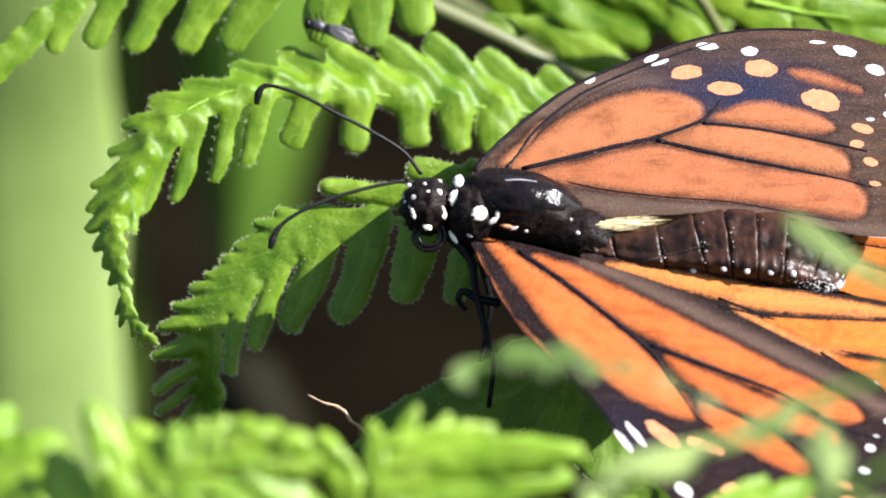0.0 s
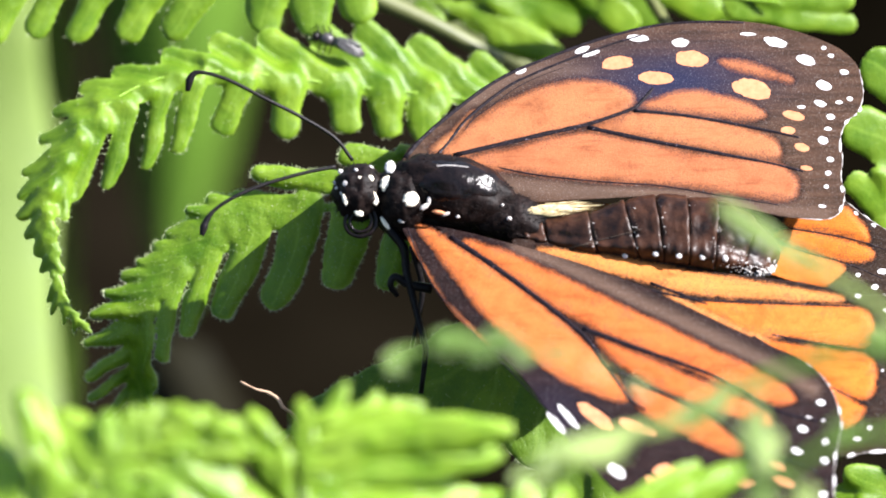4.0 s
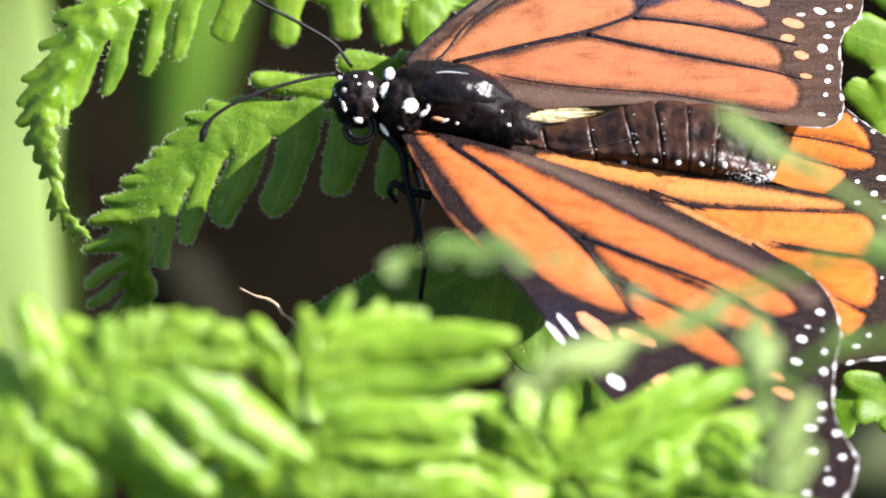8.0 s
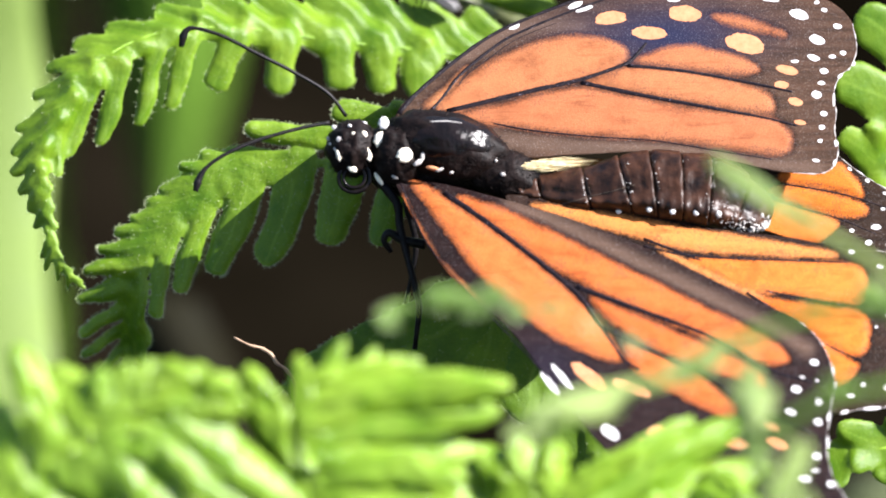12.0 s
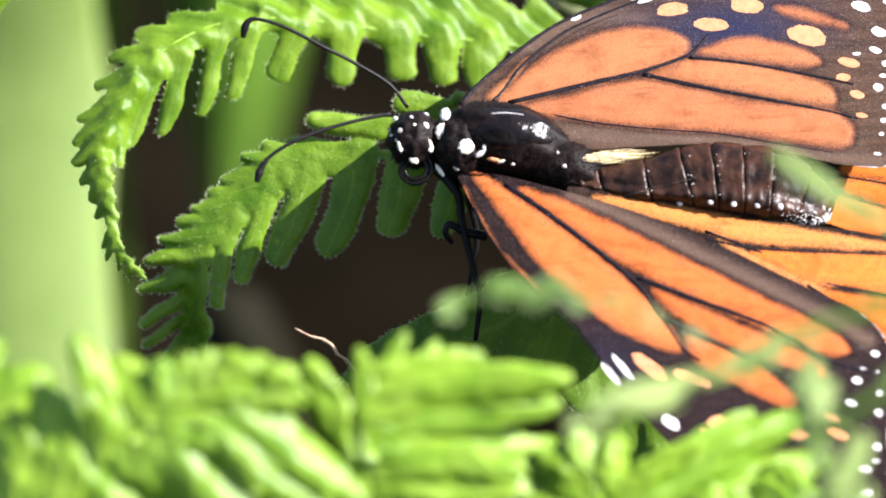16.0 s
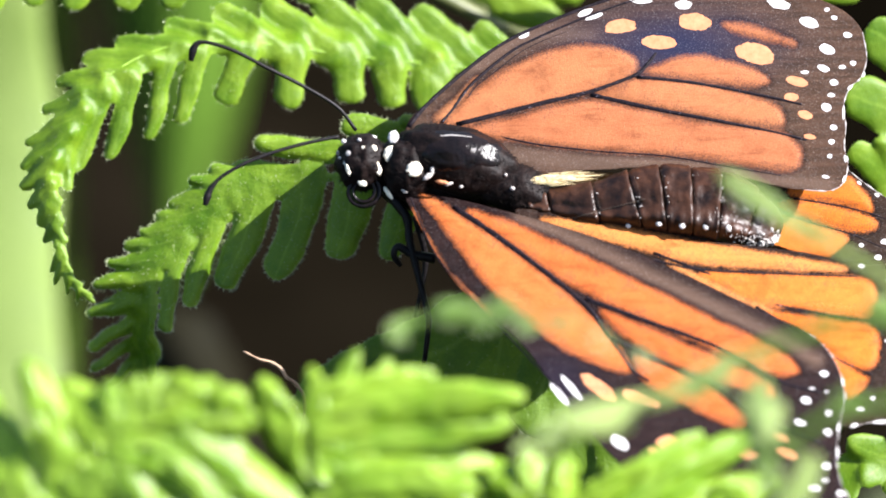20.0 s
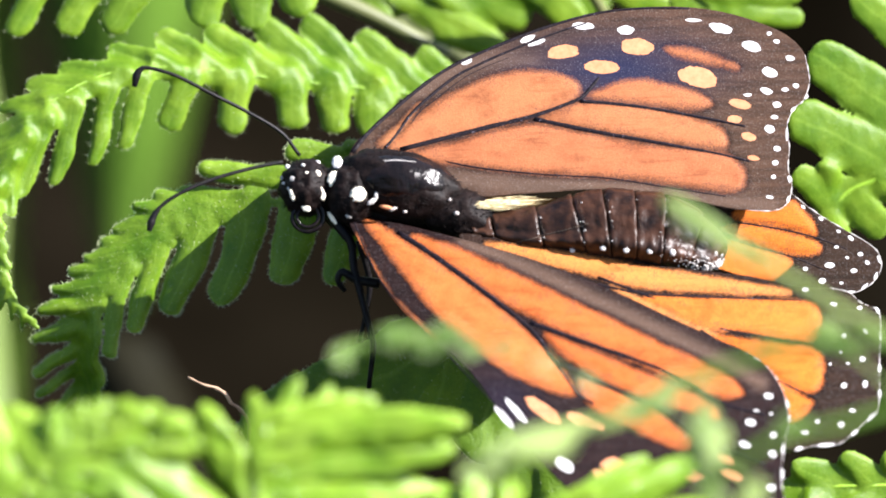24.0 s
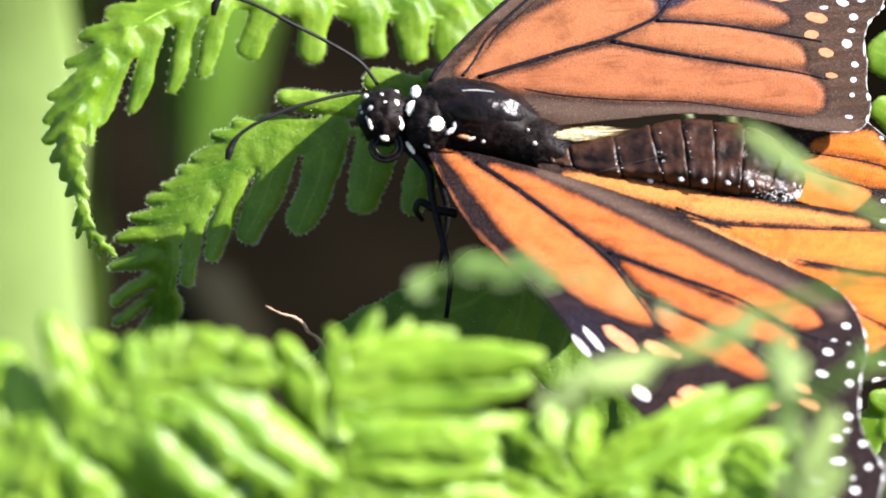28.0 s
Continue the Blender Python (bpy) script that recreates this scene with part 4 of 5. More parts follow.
for u, v, n, a, b, turn, mat in [(805, 351, 36, 12, 15, 0, CREAM), (811, 321, 30, 10, 12, 0, WHITE), (848, 378, 54, 15, 14, 0, CREAM), (872, 391, 51, 10, 5, -30, GREY), (880, 380, 50, 4, 8, 0, GREY),
                                 (802, 420, 24, 4.5, 14, -35, CREAM), (833, 414, 38, 8, 7, 0, GREY), (898, 401, 52, 13, 4, 12, PEACH), (910, 404, 51, 8, 3, -20, GREY), (931, 409, 52, 4, 3, 0, GREY),
                                 (1022, 412, 44, 5, 4, 20, GREY), (1010, 388, 46, 3, 3, 0, GREY)]:
    bm = bmesh.new()
    c, s = math.cos(radians(turn)), math.sin(radians(turn))
    a, b = a * 0.92, b * 0.92
    blob(bm, at(u, v, n - 4), (way(a * c, a * s, 0) * GRID, way(-b * s, b * c, 0) * GRID, way(0, 0, 3) * GRID), 24, 0.35, 3)
    part("white_dot", bm, mat, butterfly)

# abdomen: overlapping rings
SPINE = spline([(1050, 428, 0, 28), (1087, 436, 4, 29), (1170, 440, 8, 41), (1240, 434, 10, 54), (1290, 432, 10, 62), (1346, 438, 8, 65), (1392, 446, 6, 67),
                (1430, 460, 4, 60), (1470, 480, 0, 44), (1490, 496, -4, 22)], 81)
CUTS = [1050, 1087, 1169, 1238, 1287, 1336, 1385, 1440, 1489]
SKIN = []


def on_skin(u, v, lift=0.0):
    """The place on the abdomen that lies under a place of the sheet, or None."""
    a, b = at(u, v, 300), at(u, v, -300)
    hits = [h for h in (tree.ray_cast(a, (b - a).normalized()) for tree in SKIN) if h[0] is not None]
    return min(hits, key=lambda h: h[3])[0] - AHEAD * (GRID * lift) if hits else None


for k in range(8):
    us = np.linspace(CUTS[k], CUTS[k + 1], 15)
    seg = np.array([us] + [np.interp(us, SPINE[:, 0], SPINE[:, c]) for c in (1, 2, 3)]).T
    bm = bmesh.new()
    rr = [GRID * r * (1.0 + 0.045 * (i / 14) ** 3 - (0.09 if i == 0 else 0.03 if i == 1 else 0) + (-0.03 if i == 14 else 0)) for i, r in enumerate(seg[:, 3])]
    tube(bm, [at(*p[:3]) for p in seg], rr, 64)
    mid = at(*seg[7][:3])
    bm.verts.ensure_lookup_table()
    for n, v in enumerate(bm.verts):
        c, r = at(*seg[min(n // 64, 14)][:3]), rr[min(n // 64, 14)]
        low = (v.co - c).dot(UP) / r
        # below the side ridge the flank is full and pleated, and the rings slant back
        full = smooth(-0.1, -0.55, low) if low < 0 else 0.0
        pleat = math.sin((n // 64 + 15 * k) * 0.85) * 0.5 + 0.5 * noise.noise(Vector((n // 64 * 0.6, k, 2)))
        v.co += -AHEAD * (r * full * (0.34 + 0.05 * pleat)) - RIGHT * (GRID * 9 * low)
        q = v.co / GRID
        v.co += (v.co - mid).normalized() * (GRID * (3.5 * noise.noise(q * 0.022) + 2.8 * noise.noise(q * 0.06) + 1.4 * noise.noise(q * 0.16)))
    SKIN.append(BVHTree.FromBMesh(bm))
    part("abdomen_ring", bm, ABDOMEN, butterfly, "dark brown scaly abdomen ring" if k == 0 else "")
rnd = random.Random(4)


def flakes(name, places, label, mat):
    """Small pale flakes lying on the abdomen, as scales and as glints: (u, v, size)."""
    bm = bmesh.new()
    for u, v, size in places:
        p = on_skin(u, v, 0.6)
        if p is not None:
            t = rnd.uniform(-0.8, 0.8)
            blob(bm, p, (way(size * math.cos(t), size * math.sin(t), 0) * GRID, way(-0.55 * size * math.sin(t), 0.55 * size * math.cos(t), 0) * GRID, way(0, 0, 0.5 * size) * GRID), 6)
    part(name, bm, mat, butterfly, label)


flakes("side_ridge", [(p[0], p[1], 1.7 + 0.7 * rnd.random()) for p in spline([(1112, 468), (1150, 459), (1178, 451), (1215, 442), (1254, 431)], 70)], "thin tan ridge along the flank", PALE_EDGE)
for cut, top, low in ((1169, 408, 452), (1240, 384, 432), (1289, 376, 440), (1340, 378, 446), (1390, 384, 460)):
    flakes("ring_edge", [(cut - 6 + 16 * a, top + (low - top) * a, rnd.uniform(0.5, 1.25)) for a in (rnd.random() for _ in range(30))], "thin broken fringe of pale scales", PALE_EDGE)
# glints on the rings, modelled as small white blobs
flakes("stray_flecks", [(rnd.choice((1171, 1245, 1296, 1342, 1394)) + rnd.gauss(0, 3), rnd.uniform(385, 465), rnd.uniform(0.8, 2.4)) for _ in range(40)]
       + [(rnd.uniform(1380, 1470), rnd.uniform(440, 500), rnd.uniform(0.7, 1.8)) for _ in range(50)], "stray white flecks standing in for glints on the rings", GREY)
flakes("pale_tuft", [(1400 + 92 * a + rnd.uniform(-5, 5), 500 + 22 * a - 22 * a ** 4 + rnd.gauss(0, 11 - 3 * a), rnd.uniform(1.2, 2.6 + 1.8 * a)) for a in (rnd.random() ** 0.5 for _ in range(210))],
       "shiny white scale tuft at the tail", GREY)
for u, v in ((1128, 472), (1180, 474), (1227, 477), (1281, 474), (1322, 478), (1364, 480), (1404, 482)):
    p = on_skin(u, v, 0)
    if p is not None:
        bm = bmesh.new()
        r = 3.4 if u == 1180 else 5.4
        blob(bm, p, (way(r, 0.5, 0) * GRID, way(-0.5, r, 0) * GRID, way(0, 0, 3) * GRID), 16, 0.2, 2)
        part("white_dot", bm, WHITE, butterfly)
# silky hair at the root of the hindwing
bm = bmesh.new()
rnd = random.Random(8)
blob(bm, at(1088, 399, 14), (way(46, -4, 0) * GRID, way(0, 11, 0) * GRID, way(0, 0, 12) * GRID), 24, 0.1, 3)
for k in range(120):
    u0, v0 = rnd.triangular(1042, 1150, 1060), rnd.gauss(398, 4.0)
    ln = rnd.uniform(15, 62)
    a = at(u0, v0 - 0.07 * (u0 - 1060), 30 + rnd.uniform(-4, 4))
    b = at(u0 + ln, v0 - 0.07 * (u0 + ln - 1060) + rnd.uniform(-2, 2), 26 + rnd.uniform(-4, 4))
    w = UP * (GRID * 0.6)
    d = AHEAD * (GRID * 1.0)
    q = [bm.verts.new(p) for p in (a + w, a - w, a + d, b)]
    for i, j, m in ((0, 1, 3), (1, 2, 3), (2, 0, 3)):
        bm.faces.new((q[i], q[j], q[m]))
part("hair_tuft", bm, HAIR_PALE, butterfly, "pale yellow silky hair tuft")
# legs
for pts, r in (([(796, 412, -5), (818, 440, 2), (836, 466, 4), (840, 505, 2), (854, 560, 2), (869, 621, 0), (874, 650, -4), (866, 720, -30)], 8),
               ([(885, 536, -4), (845, 528, 0), (820, 515, 4), (812, 530, 0), (824, 548, -10)], 8),
               ([(850, 460, -30), (868, 540, -50), (850, 640, -80)], 6)):
    path = spline(pts, 24)
    bm = bmesh.new()
    tube(bm, [at(*p) for p in path], [GRID * r * 1.15 * (1 - 0.5 * i / 23) * (1 + 0.12 * noise.noise(Vector((i * 0.8, r, 1)))) for i in range(24)], 8)
    part("leg", bm, BLACK_DULL, butterfly)

# ---- ferns ----
ARCH = [(1030, 212, -580), (880, 192, -530), (760, 180, -494), (640, 164, -451), (540, 152, -410), (440, 156, -370), (370, 176, -340), (310, 210, -310),
        (262, 250, -290), (225, 300, -275), (207, 350, -265), (203, 420, -255), (208, 480, -250), (220, 535, -245), (245, 580, -240), (282, 614, -240)]
LOW = [(870, 395, -215), (780, 388, -222), (700, 393, -230), (620, 398, -236), (540, 418, -240), (470, 455, -242), (420, 500, -243), (382, 548, -246),
       (362, 592, -262), (354, 640, -305), (351, 690, -360), (353, 752, -425)]
arch_frond = frond(ARCH, [([(880, 180, 866, 278, 65), (808, 174, 806, 272, 65), (732, 168, 735, 270, 63), (640, 156, 622, 270, 61), (566, 146, 506, 270, 52),
                            (482, 146, 430, 298, 39), (420, 160, 375, 325, 36), (352, 195, 308, 363, 38), (300, 218, 250, 388, 37), (262, 252, 226, 402, 34),
                            (232, 300, 240, 420, 27), (206, 420, 226, 446, 24), (206, 455, 224, 480, 22), (210, 480, 230, 510, 20), (216, 515, 232, 545, 17),
                            (228, 545, 246, 566, 13), (244, 578, 264, 588, 11), (262, 598, 284, 604, 9)], 0, 3, 0.08),
                          ([(1060, 222, 946, 126, 62), (975, 212, 840, 90, 63), (892, 200, 748, 66, 62), (806, 190, 664, 70, 61), (716, 180, 572, 80, 60), (622, 170, 486, 94, 54), (530, 162, 400, 118, 46)], -16, 2, 0.0),
                          ([(440, 160, 318, 150, 48), (392, 178, 262, 184, 48), (345, 206, 216, 226, 46), (300, 240, 184, 276, 44), (262, 278, 158, 334, 42), (234, 318, 152, 372, 42), (216, 362, 154, 410, 40), (206, 404, 164, 446, 36),
                            (205, 444, 180, 480, 32), (207, 478, 191, 510, 26), (216, 535, 206, 560, 18), (226, 552, 216, 582, 16), (240, 572, 236, 602, 15), (258, 596, 258, 618, 12)], -20, 3, 0.55)],
                   2.2, "bright green arching fern frond tip curling down in sunlight", LEAF, web=14, web_end=8, step=3.0, hair=0.45, rib=-10.0, cup=2.6)
low_frond = frond(LOW, [([(840, 410, 796, 538, 58), (752, 394, 706, 542, 74), (666, 394, 600, 572, 68), (580, 404, 510, 594, 61), (500, 432, 452, 624, 44),
                         (440, 480, 405, 664, 33), (394, 540, 372, 690, 25), (358, 612, 392, 716, 22), (354, 650, 388, 744, 24), (353, 700, 370, 776, 21),
                         (356, 640, 268, 700, 22), (353, 676, 276, 738, 21), (352, 710, 306, 772, 19), (712, 350, 562, 326, 41), (806, 312, 714, 300, 47),
                         (860, 300, 816, 288, 31)], 0, 3, 0.05),
                        ([(650, 398, 532, 370, 56), (612, 404, 486, 380, 50), (576, 416, 450, 398, 52), (532, 432, 414, 436, 54), (500, 450, 388, 462, 50), (466, 474, 358, 488, 50), (436, 500, 330, 514, 48), (408, 532, 302, 548, 46), (384, 566, 282, 584, 44), (362, 604, 268, 640, 40)], -20, 3, 0.62)],
                  2.2, "green fern frond half shaded beneath the butterfly's head", LEAF, web=14, web_end=6, step=3.0, hair=1.5, cup=2.6)
top_frond = frond([(820, -60, -520), (700, -30, -510), (520, -28, -500), (320, -24, -490), (160, -8, -480), (70, 40, -470), (0, 110, -460), (-50, 210, -460), (-66, 300, -460), (-60, 350, -460)],
                  [([(730, -30, 740, 70, 76), (655, -25, 654, 88, 82), (590, -25, 556, 84, 76), (480, -20, 392, 90, 64), (388, -20, 312, 96, 58), (298, -18, 224, 100, 54),
                    (210, -12, 152, 88, 50), (130, 5, 84, 100, 44), (76, 36, 16, 122, 42), (32, 76, -12, 150, 40), (4, 106, -48, 190, 44), (-30, 170, -10, 240, 34),
                    (-50, 210, -80, 280, 36), (-60, 270, -36, 320, 28), (-64, 300, -50, 352, 26)], 0, 4, 0.1)],
                  2.6, "sunlit green fern frond arching at the back", LEAF, web=26, web_end=12, hair=0.3, cup=2.2)
pinna([(560, -120, -1700), (740, -30, -1650), (900, 62, -1600), (1060, 150, -1550), (1300, 330, -1550)], [], 44, "broad olive stalk running behind the wing", LEAF, STALK, web=0, name="fern_stalk")
pinna([(640, -70, -820), (750, 4, -820), (884, 66, -830), (1010, 134, -850)],
                   [(922, 48, 1122, 140, 74), (890, 54, 852, 30, 40)],
                   42, "olive green fern stalk with bright leaflets behind the wing", LEAF, STALK, web=0)
for lean, pts, lobes in ((-40, [(960, -60, -820), (1080, -50, -820), (1260, -60, -820), (1420, -60, -820)],
                    [(940, -30, 1160, 66, 92), (1000, 20, 1090, 96, 60), (900, -20, 930, 70, 76), (1050, -40, 1200, 40, 80), (1090, -50, 1180, 10, 60), (1120, -20, 1250, 82, 74), (1240, -40, 1400, 55, 78), (1380, -50, 1540, 0, 66)]),
                   (-40, [(1330, 0, -640), (1420, 20, -640), (1500, 30, -630)],
                    [(1450, 12, 1638, 28, 54), (1420, 42, 1640, 72, 42), (1400, -10, 1500, -40, 50)]),
                   (40, [(1880, 230, -430), (1787, 338, -430), (1719, 373, -430), (1690, 402, -430), (1655, 436, -430)],
                    [(1795, 326, 1606, 240, 104), (1830, 244, 1642, 128, 102), (1900, 170, 1722, 22, 80), (1700, 404, 1670, 320, 48), (1700, 410, 1618, 336, 50), (1716, 384, 1786, 450, 74),
                     (1760, 350, 1850, 380, 70), (1690, 408, 1700, 470, 50)]),
                   (24, [(1960, 892, -330), (1800, 895, -325), (1690, 897, -320), (1590, 898, -320)],
                    [(1692, 895, 1606, 862, 62), (1762, 895, 1698, 840, 60), (1836, 890, 1772, 832, 64), (1676, 899, 1632, 940, 60), (1606, 902, 1626, 970, 40), (1780, 910, 1676, 950, 52),
                     (1826, 960, 1712, 1034, 76), (1900, 900, 1840, 990, 70)])):
    frond(pts, [(lobes, lean, 6, 0.05)], 6.5, "green lobed fern leaflets beside the wing tips", LEAF, web=16, web_end=8, hair=0.0, rib=1.0)
frond([(760, -80, -1150), (900, -60, -1150), (1080, -60, -1150), (1260, -66, -1150), (1480, -64, -1150)],
      [([(900, -40, 1010, 84, 112), (1000, -50, 1140, 78, 112), (1130, -50, 1290, 66, 112), (1270, -50, 1440, 54, 104), (1400, -40, 1580, 44, 94)], 0, 10, 0.05)],
      4, "bright green fern frond close behind the wing", LEAF, hair=0.1, step=6.0)
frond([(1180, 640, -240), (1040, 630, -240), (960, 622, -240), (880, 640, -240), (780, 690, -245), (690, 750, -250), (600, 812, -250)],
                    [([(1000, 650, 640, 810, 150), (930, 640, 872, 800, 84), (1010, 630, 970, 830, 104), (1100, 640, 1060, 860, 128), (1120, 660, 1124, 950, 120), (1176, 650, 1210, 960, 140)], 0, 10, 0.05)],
                    3, "fern frond under the butterfly, shade painted into its dark green", LEAF_SHADE, stem_mat=LEAF_SHADE, web=14, step=4.0)

# near ferns, close to the lens
G = "near fern fronds"
NEAR_LABEL = "fern frond close to the lens, full sun painted into its yellow-green"
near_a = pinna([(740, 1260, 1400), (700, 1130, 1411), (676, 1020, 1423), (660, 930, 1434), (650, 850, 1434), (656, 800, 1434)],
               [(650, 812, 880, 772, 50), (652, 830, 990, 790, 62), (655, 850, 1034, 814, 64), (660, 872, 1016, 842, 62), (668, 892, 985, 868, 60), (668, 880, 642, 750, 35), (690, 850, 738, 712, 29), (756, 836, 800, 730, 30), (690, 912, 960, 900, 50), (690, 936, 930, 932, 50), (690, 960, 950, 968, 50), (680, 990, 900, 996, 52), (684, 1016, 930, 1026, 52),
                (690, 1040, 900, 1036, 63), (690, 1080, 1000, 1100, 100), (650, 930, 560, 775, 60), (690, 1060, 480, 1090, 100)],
               4, NEAR_LABEL, LEAF_LIT, group=G, loose=0.15, pucker=2.1, web=16, tilt=40)
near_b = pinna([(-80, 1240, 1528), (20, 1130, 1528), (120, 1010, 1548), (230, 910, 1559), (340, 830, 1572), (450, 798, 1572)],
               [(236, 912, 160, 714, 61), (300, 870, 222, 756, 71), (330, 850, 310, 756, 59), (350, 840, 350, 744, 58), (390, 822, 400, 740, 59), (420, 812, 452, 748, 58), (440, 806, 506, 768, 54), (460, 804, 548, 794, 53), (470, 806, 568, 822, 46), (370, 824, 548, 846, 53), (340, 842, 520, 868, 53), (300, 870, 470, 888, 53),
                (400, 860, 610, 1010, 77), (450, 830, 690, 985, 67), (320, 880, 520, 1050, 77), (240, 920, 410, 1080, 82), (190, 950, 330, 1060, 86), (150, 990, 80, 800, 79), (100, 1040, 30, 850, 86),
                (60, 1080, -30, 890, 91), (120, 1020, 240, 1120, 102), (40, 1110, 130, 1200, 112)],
               4, NEAR_LABEL, LEAF_LIT, group=G, loose=0.15, pucker=2.0, web=16, tilt=26)
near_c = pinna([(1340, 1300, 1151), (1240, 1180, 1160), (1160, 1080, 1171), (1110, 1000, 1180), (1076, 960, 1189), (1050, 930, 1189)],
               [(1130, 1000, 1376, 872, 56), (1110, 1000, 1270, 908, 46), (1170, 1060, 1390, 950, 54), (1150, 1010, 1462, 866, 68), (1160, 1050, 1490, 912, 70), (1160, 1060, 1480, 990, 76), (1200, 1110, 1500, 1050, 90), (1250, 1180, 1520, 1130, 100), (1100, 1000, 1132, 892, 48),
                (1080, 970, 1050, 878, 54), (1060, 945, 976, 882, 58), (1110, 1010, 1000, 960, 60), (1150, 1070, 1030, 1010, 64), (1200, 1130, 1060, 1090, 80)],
               4, NEAR_LABEL, LEAF_LIT, group=G, loose=0.15, pucker=2.0, web=16, tilt=26)
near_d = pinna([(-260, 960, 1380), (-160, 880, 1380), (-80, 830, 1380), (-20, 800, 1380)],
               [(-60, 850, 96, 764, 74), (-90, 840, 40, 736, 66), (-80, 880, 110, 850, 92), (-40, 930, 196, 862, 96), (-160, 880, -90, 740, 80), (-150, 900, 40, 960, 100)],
               9, NEAR_LABEL, LEAF_LIT, group=G, loose=0.2, pucker=2.1, web=22, tilt=34)
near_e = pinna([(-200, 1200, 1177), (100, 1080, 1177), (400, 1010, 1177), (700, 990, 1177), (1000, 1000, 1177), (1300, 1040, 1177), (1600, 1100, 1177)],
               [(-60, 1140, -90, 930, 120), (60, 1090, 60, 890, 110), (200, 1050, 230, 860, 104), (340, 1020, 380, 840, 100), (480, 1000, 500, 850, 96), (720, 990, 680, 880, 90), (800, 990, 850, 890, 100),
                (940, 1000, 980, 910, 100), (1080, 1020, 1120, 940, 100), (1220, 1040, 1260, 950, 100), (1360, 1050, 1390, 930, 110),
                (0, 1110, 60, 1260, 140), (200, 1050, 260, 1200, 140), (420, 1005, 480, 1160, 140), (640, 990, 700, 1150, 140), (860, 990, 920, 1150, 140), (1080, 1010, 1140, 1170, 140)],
               9, NEAR_LABEL, LEAF_LIT, group=G, loose=0.2, pucker=2.1, web=30, tilt=34)
# thin sprigs between lens and wings
SL = "thin pale green fern sprig blurred before the wing"
sprig_a = pinna([(1420, 800, 2000), (1300, 730, 2000), (1180, 676, 2000), (1080, 646, 2000), (990, 636, 2000), (900, 642, 2000), (820, 664, 2000)],
                [(846, 654, 800, 668, 30), (950, 636, 884, 624, 32), (1000, 634, 946, 650, 28), (1030, 638, 980, 614, 26), (1066, 642, 1030, 664, 24), (1130, 660, 1084, 644, 20), (1196, 682, 1160, 676, 16),
                 (1270, 716, 1240, 704, 14)],
                1.6, "thin green fern sprig blurred before the wing", SPRIG_GREEN, SPRIG, group="sprigs", web=0)
sprig_b = pinna([(1480, 1250, 2100), (1480, 1000, 2100), (1460, 880, 2100), (1400, 806, 2100), (1330, 776, 2100), (1240, 800, 2100), (1130, 842, 2100), (1040, 868, 2100)],
                [(1290, 784, 1110, 830, 46), (1230, 800, 1070, 850, 40), (1150, 834, 1024, 876, 34)],
                2.4, SL, SPRIG, SPRIG, group="sprigs", web=0, lean=40)
sprig_c = pinna([(1510, 1250, 2150), (1500, 1000, 2150), (1480, 880, 2150), (1446, 800, 2150), (1400, 760, 2150), (1330, 786, 2150)],
                [(1300, 788, 1378, 734, 40), (1350, 770, 1424, 700, 34), (1456, 824, 1460, 742, 38), (1466, 850, 1500, 790, 28), (1474, 880, 1430, 812, 26), (1490, 960, 1452, 880, 34), (1494, 990, 1556, 880, 38),
                 (1500, 1050, 1440, 990, 40), (1502, 1060, 1570, 980, 36)],
                2.4, SL, SPRIG, SPRIG, group="sprigs", web=0, lean=-20)
sprig_d = pinna([(1900, 690, 2100), (1740, 606, 2100), (1640, 545, 2100), (1580, 510, 2100), (1490, 466, 2100), (1400, 396, 2100)],
                [(1506, 466, 1392, 384, 38), (1580, 506, 1500, 462, 26)],
                17, SL, SPRIG, SPRIG, group="sprigs", web=0)
sprig_e = pinna([(1900, 860, 2000), (1800, 740, 2000), (1740, 680, 2000), (1690, 640, 2000)],
                [(1722, 652, 1650, 606, 44)],
                8, SL, SPRIG, SPRIG, group="sprigs", web=0)

sprig_f = pinna([(1950, 700, 2500), (1810, 646, 2500), (1690, 640, 2500), (1540, 672, 2500), (1420, 712, 2500), (1340, 776, 2500)],
                [(1600, 656, 1548, 650, 24), (1480, 690, 1440, 724, 22)],
                20, SL, SPRIG_GREEN, SPRIG_GREEN, group="sprigs", web=0)
sprig_g = pinna([(1950, 720, 2600), (1770, 768, 2600), (1690, 790, 2600), (1600, 808, 2600), (1530, 846, 2600), (1440, 900, 2600)],
                [(1640, 800, 1590, 780, 24)],
                20, SL, SPRIG_GREEN, SPRIG_GREEN, group="sprigs", web=0)

# ---- twig, reed and far leaf ----
bm = bmesh.new()
path = spline([(546, 700, -40), (574, 714, -38), (594, 719, -42), (613, 731, -40), (622, 746, -44), (640, 760, -60), (655, 800, -120), (640, 960, -400), (640, 1500, -900)], 30)
tube(bm, [at(*p) for p in path], [GRID * (1.6 + 1.7 * math.sin(min(1, i / 12) * 1.5) + 1.8 * noise.noise(Vector((i * 0.7, 0, 3)))) for i in range(30)], 8)
tagged(part("twig", bm, TWIG, None), "dry pale brown broken twig tip among ferns", "twig")


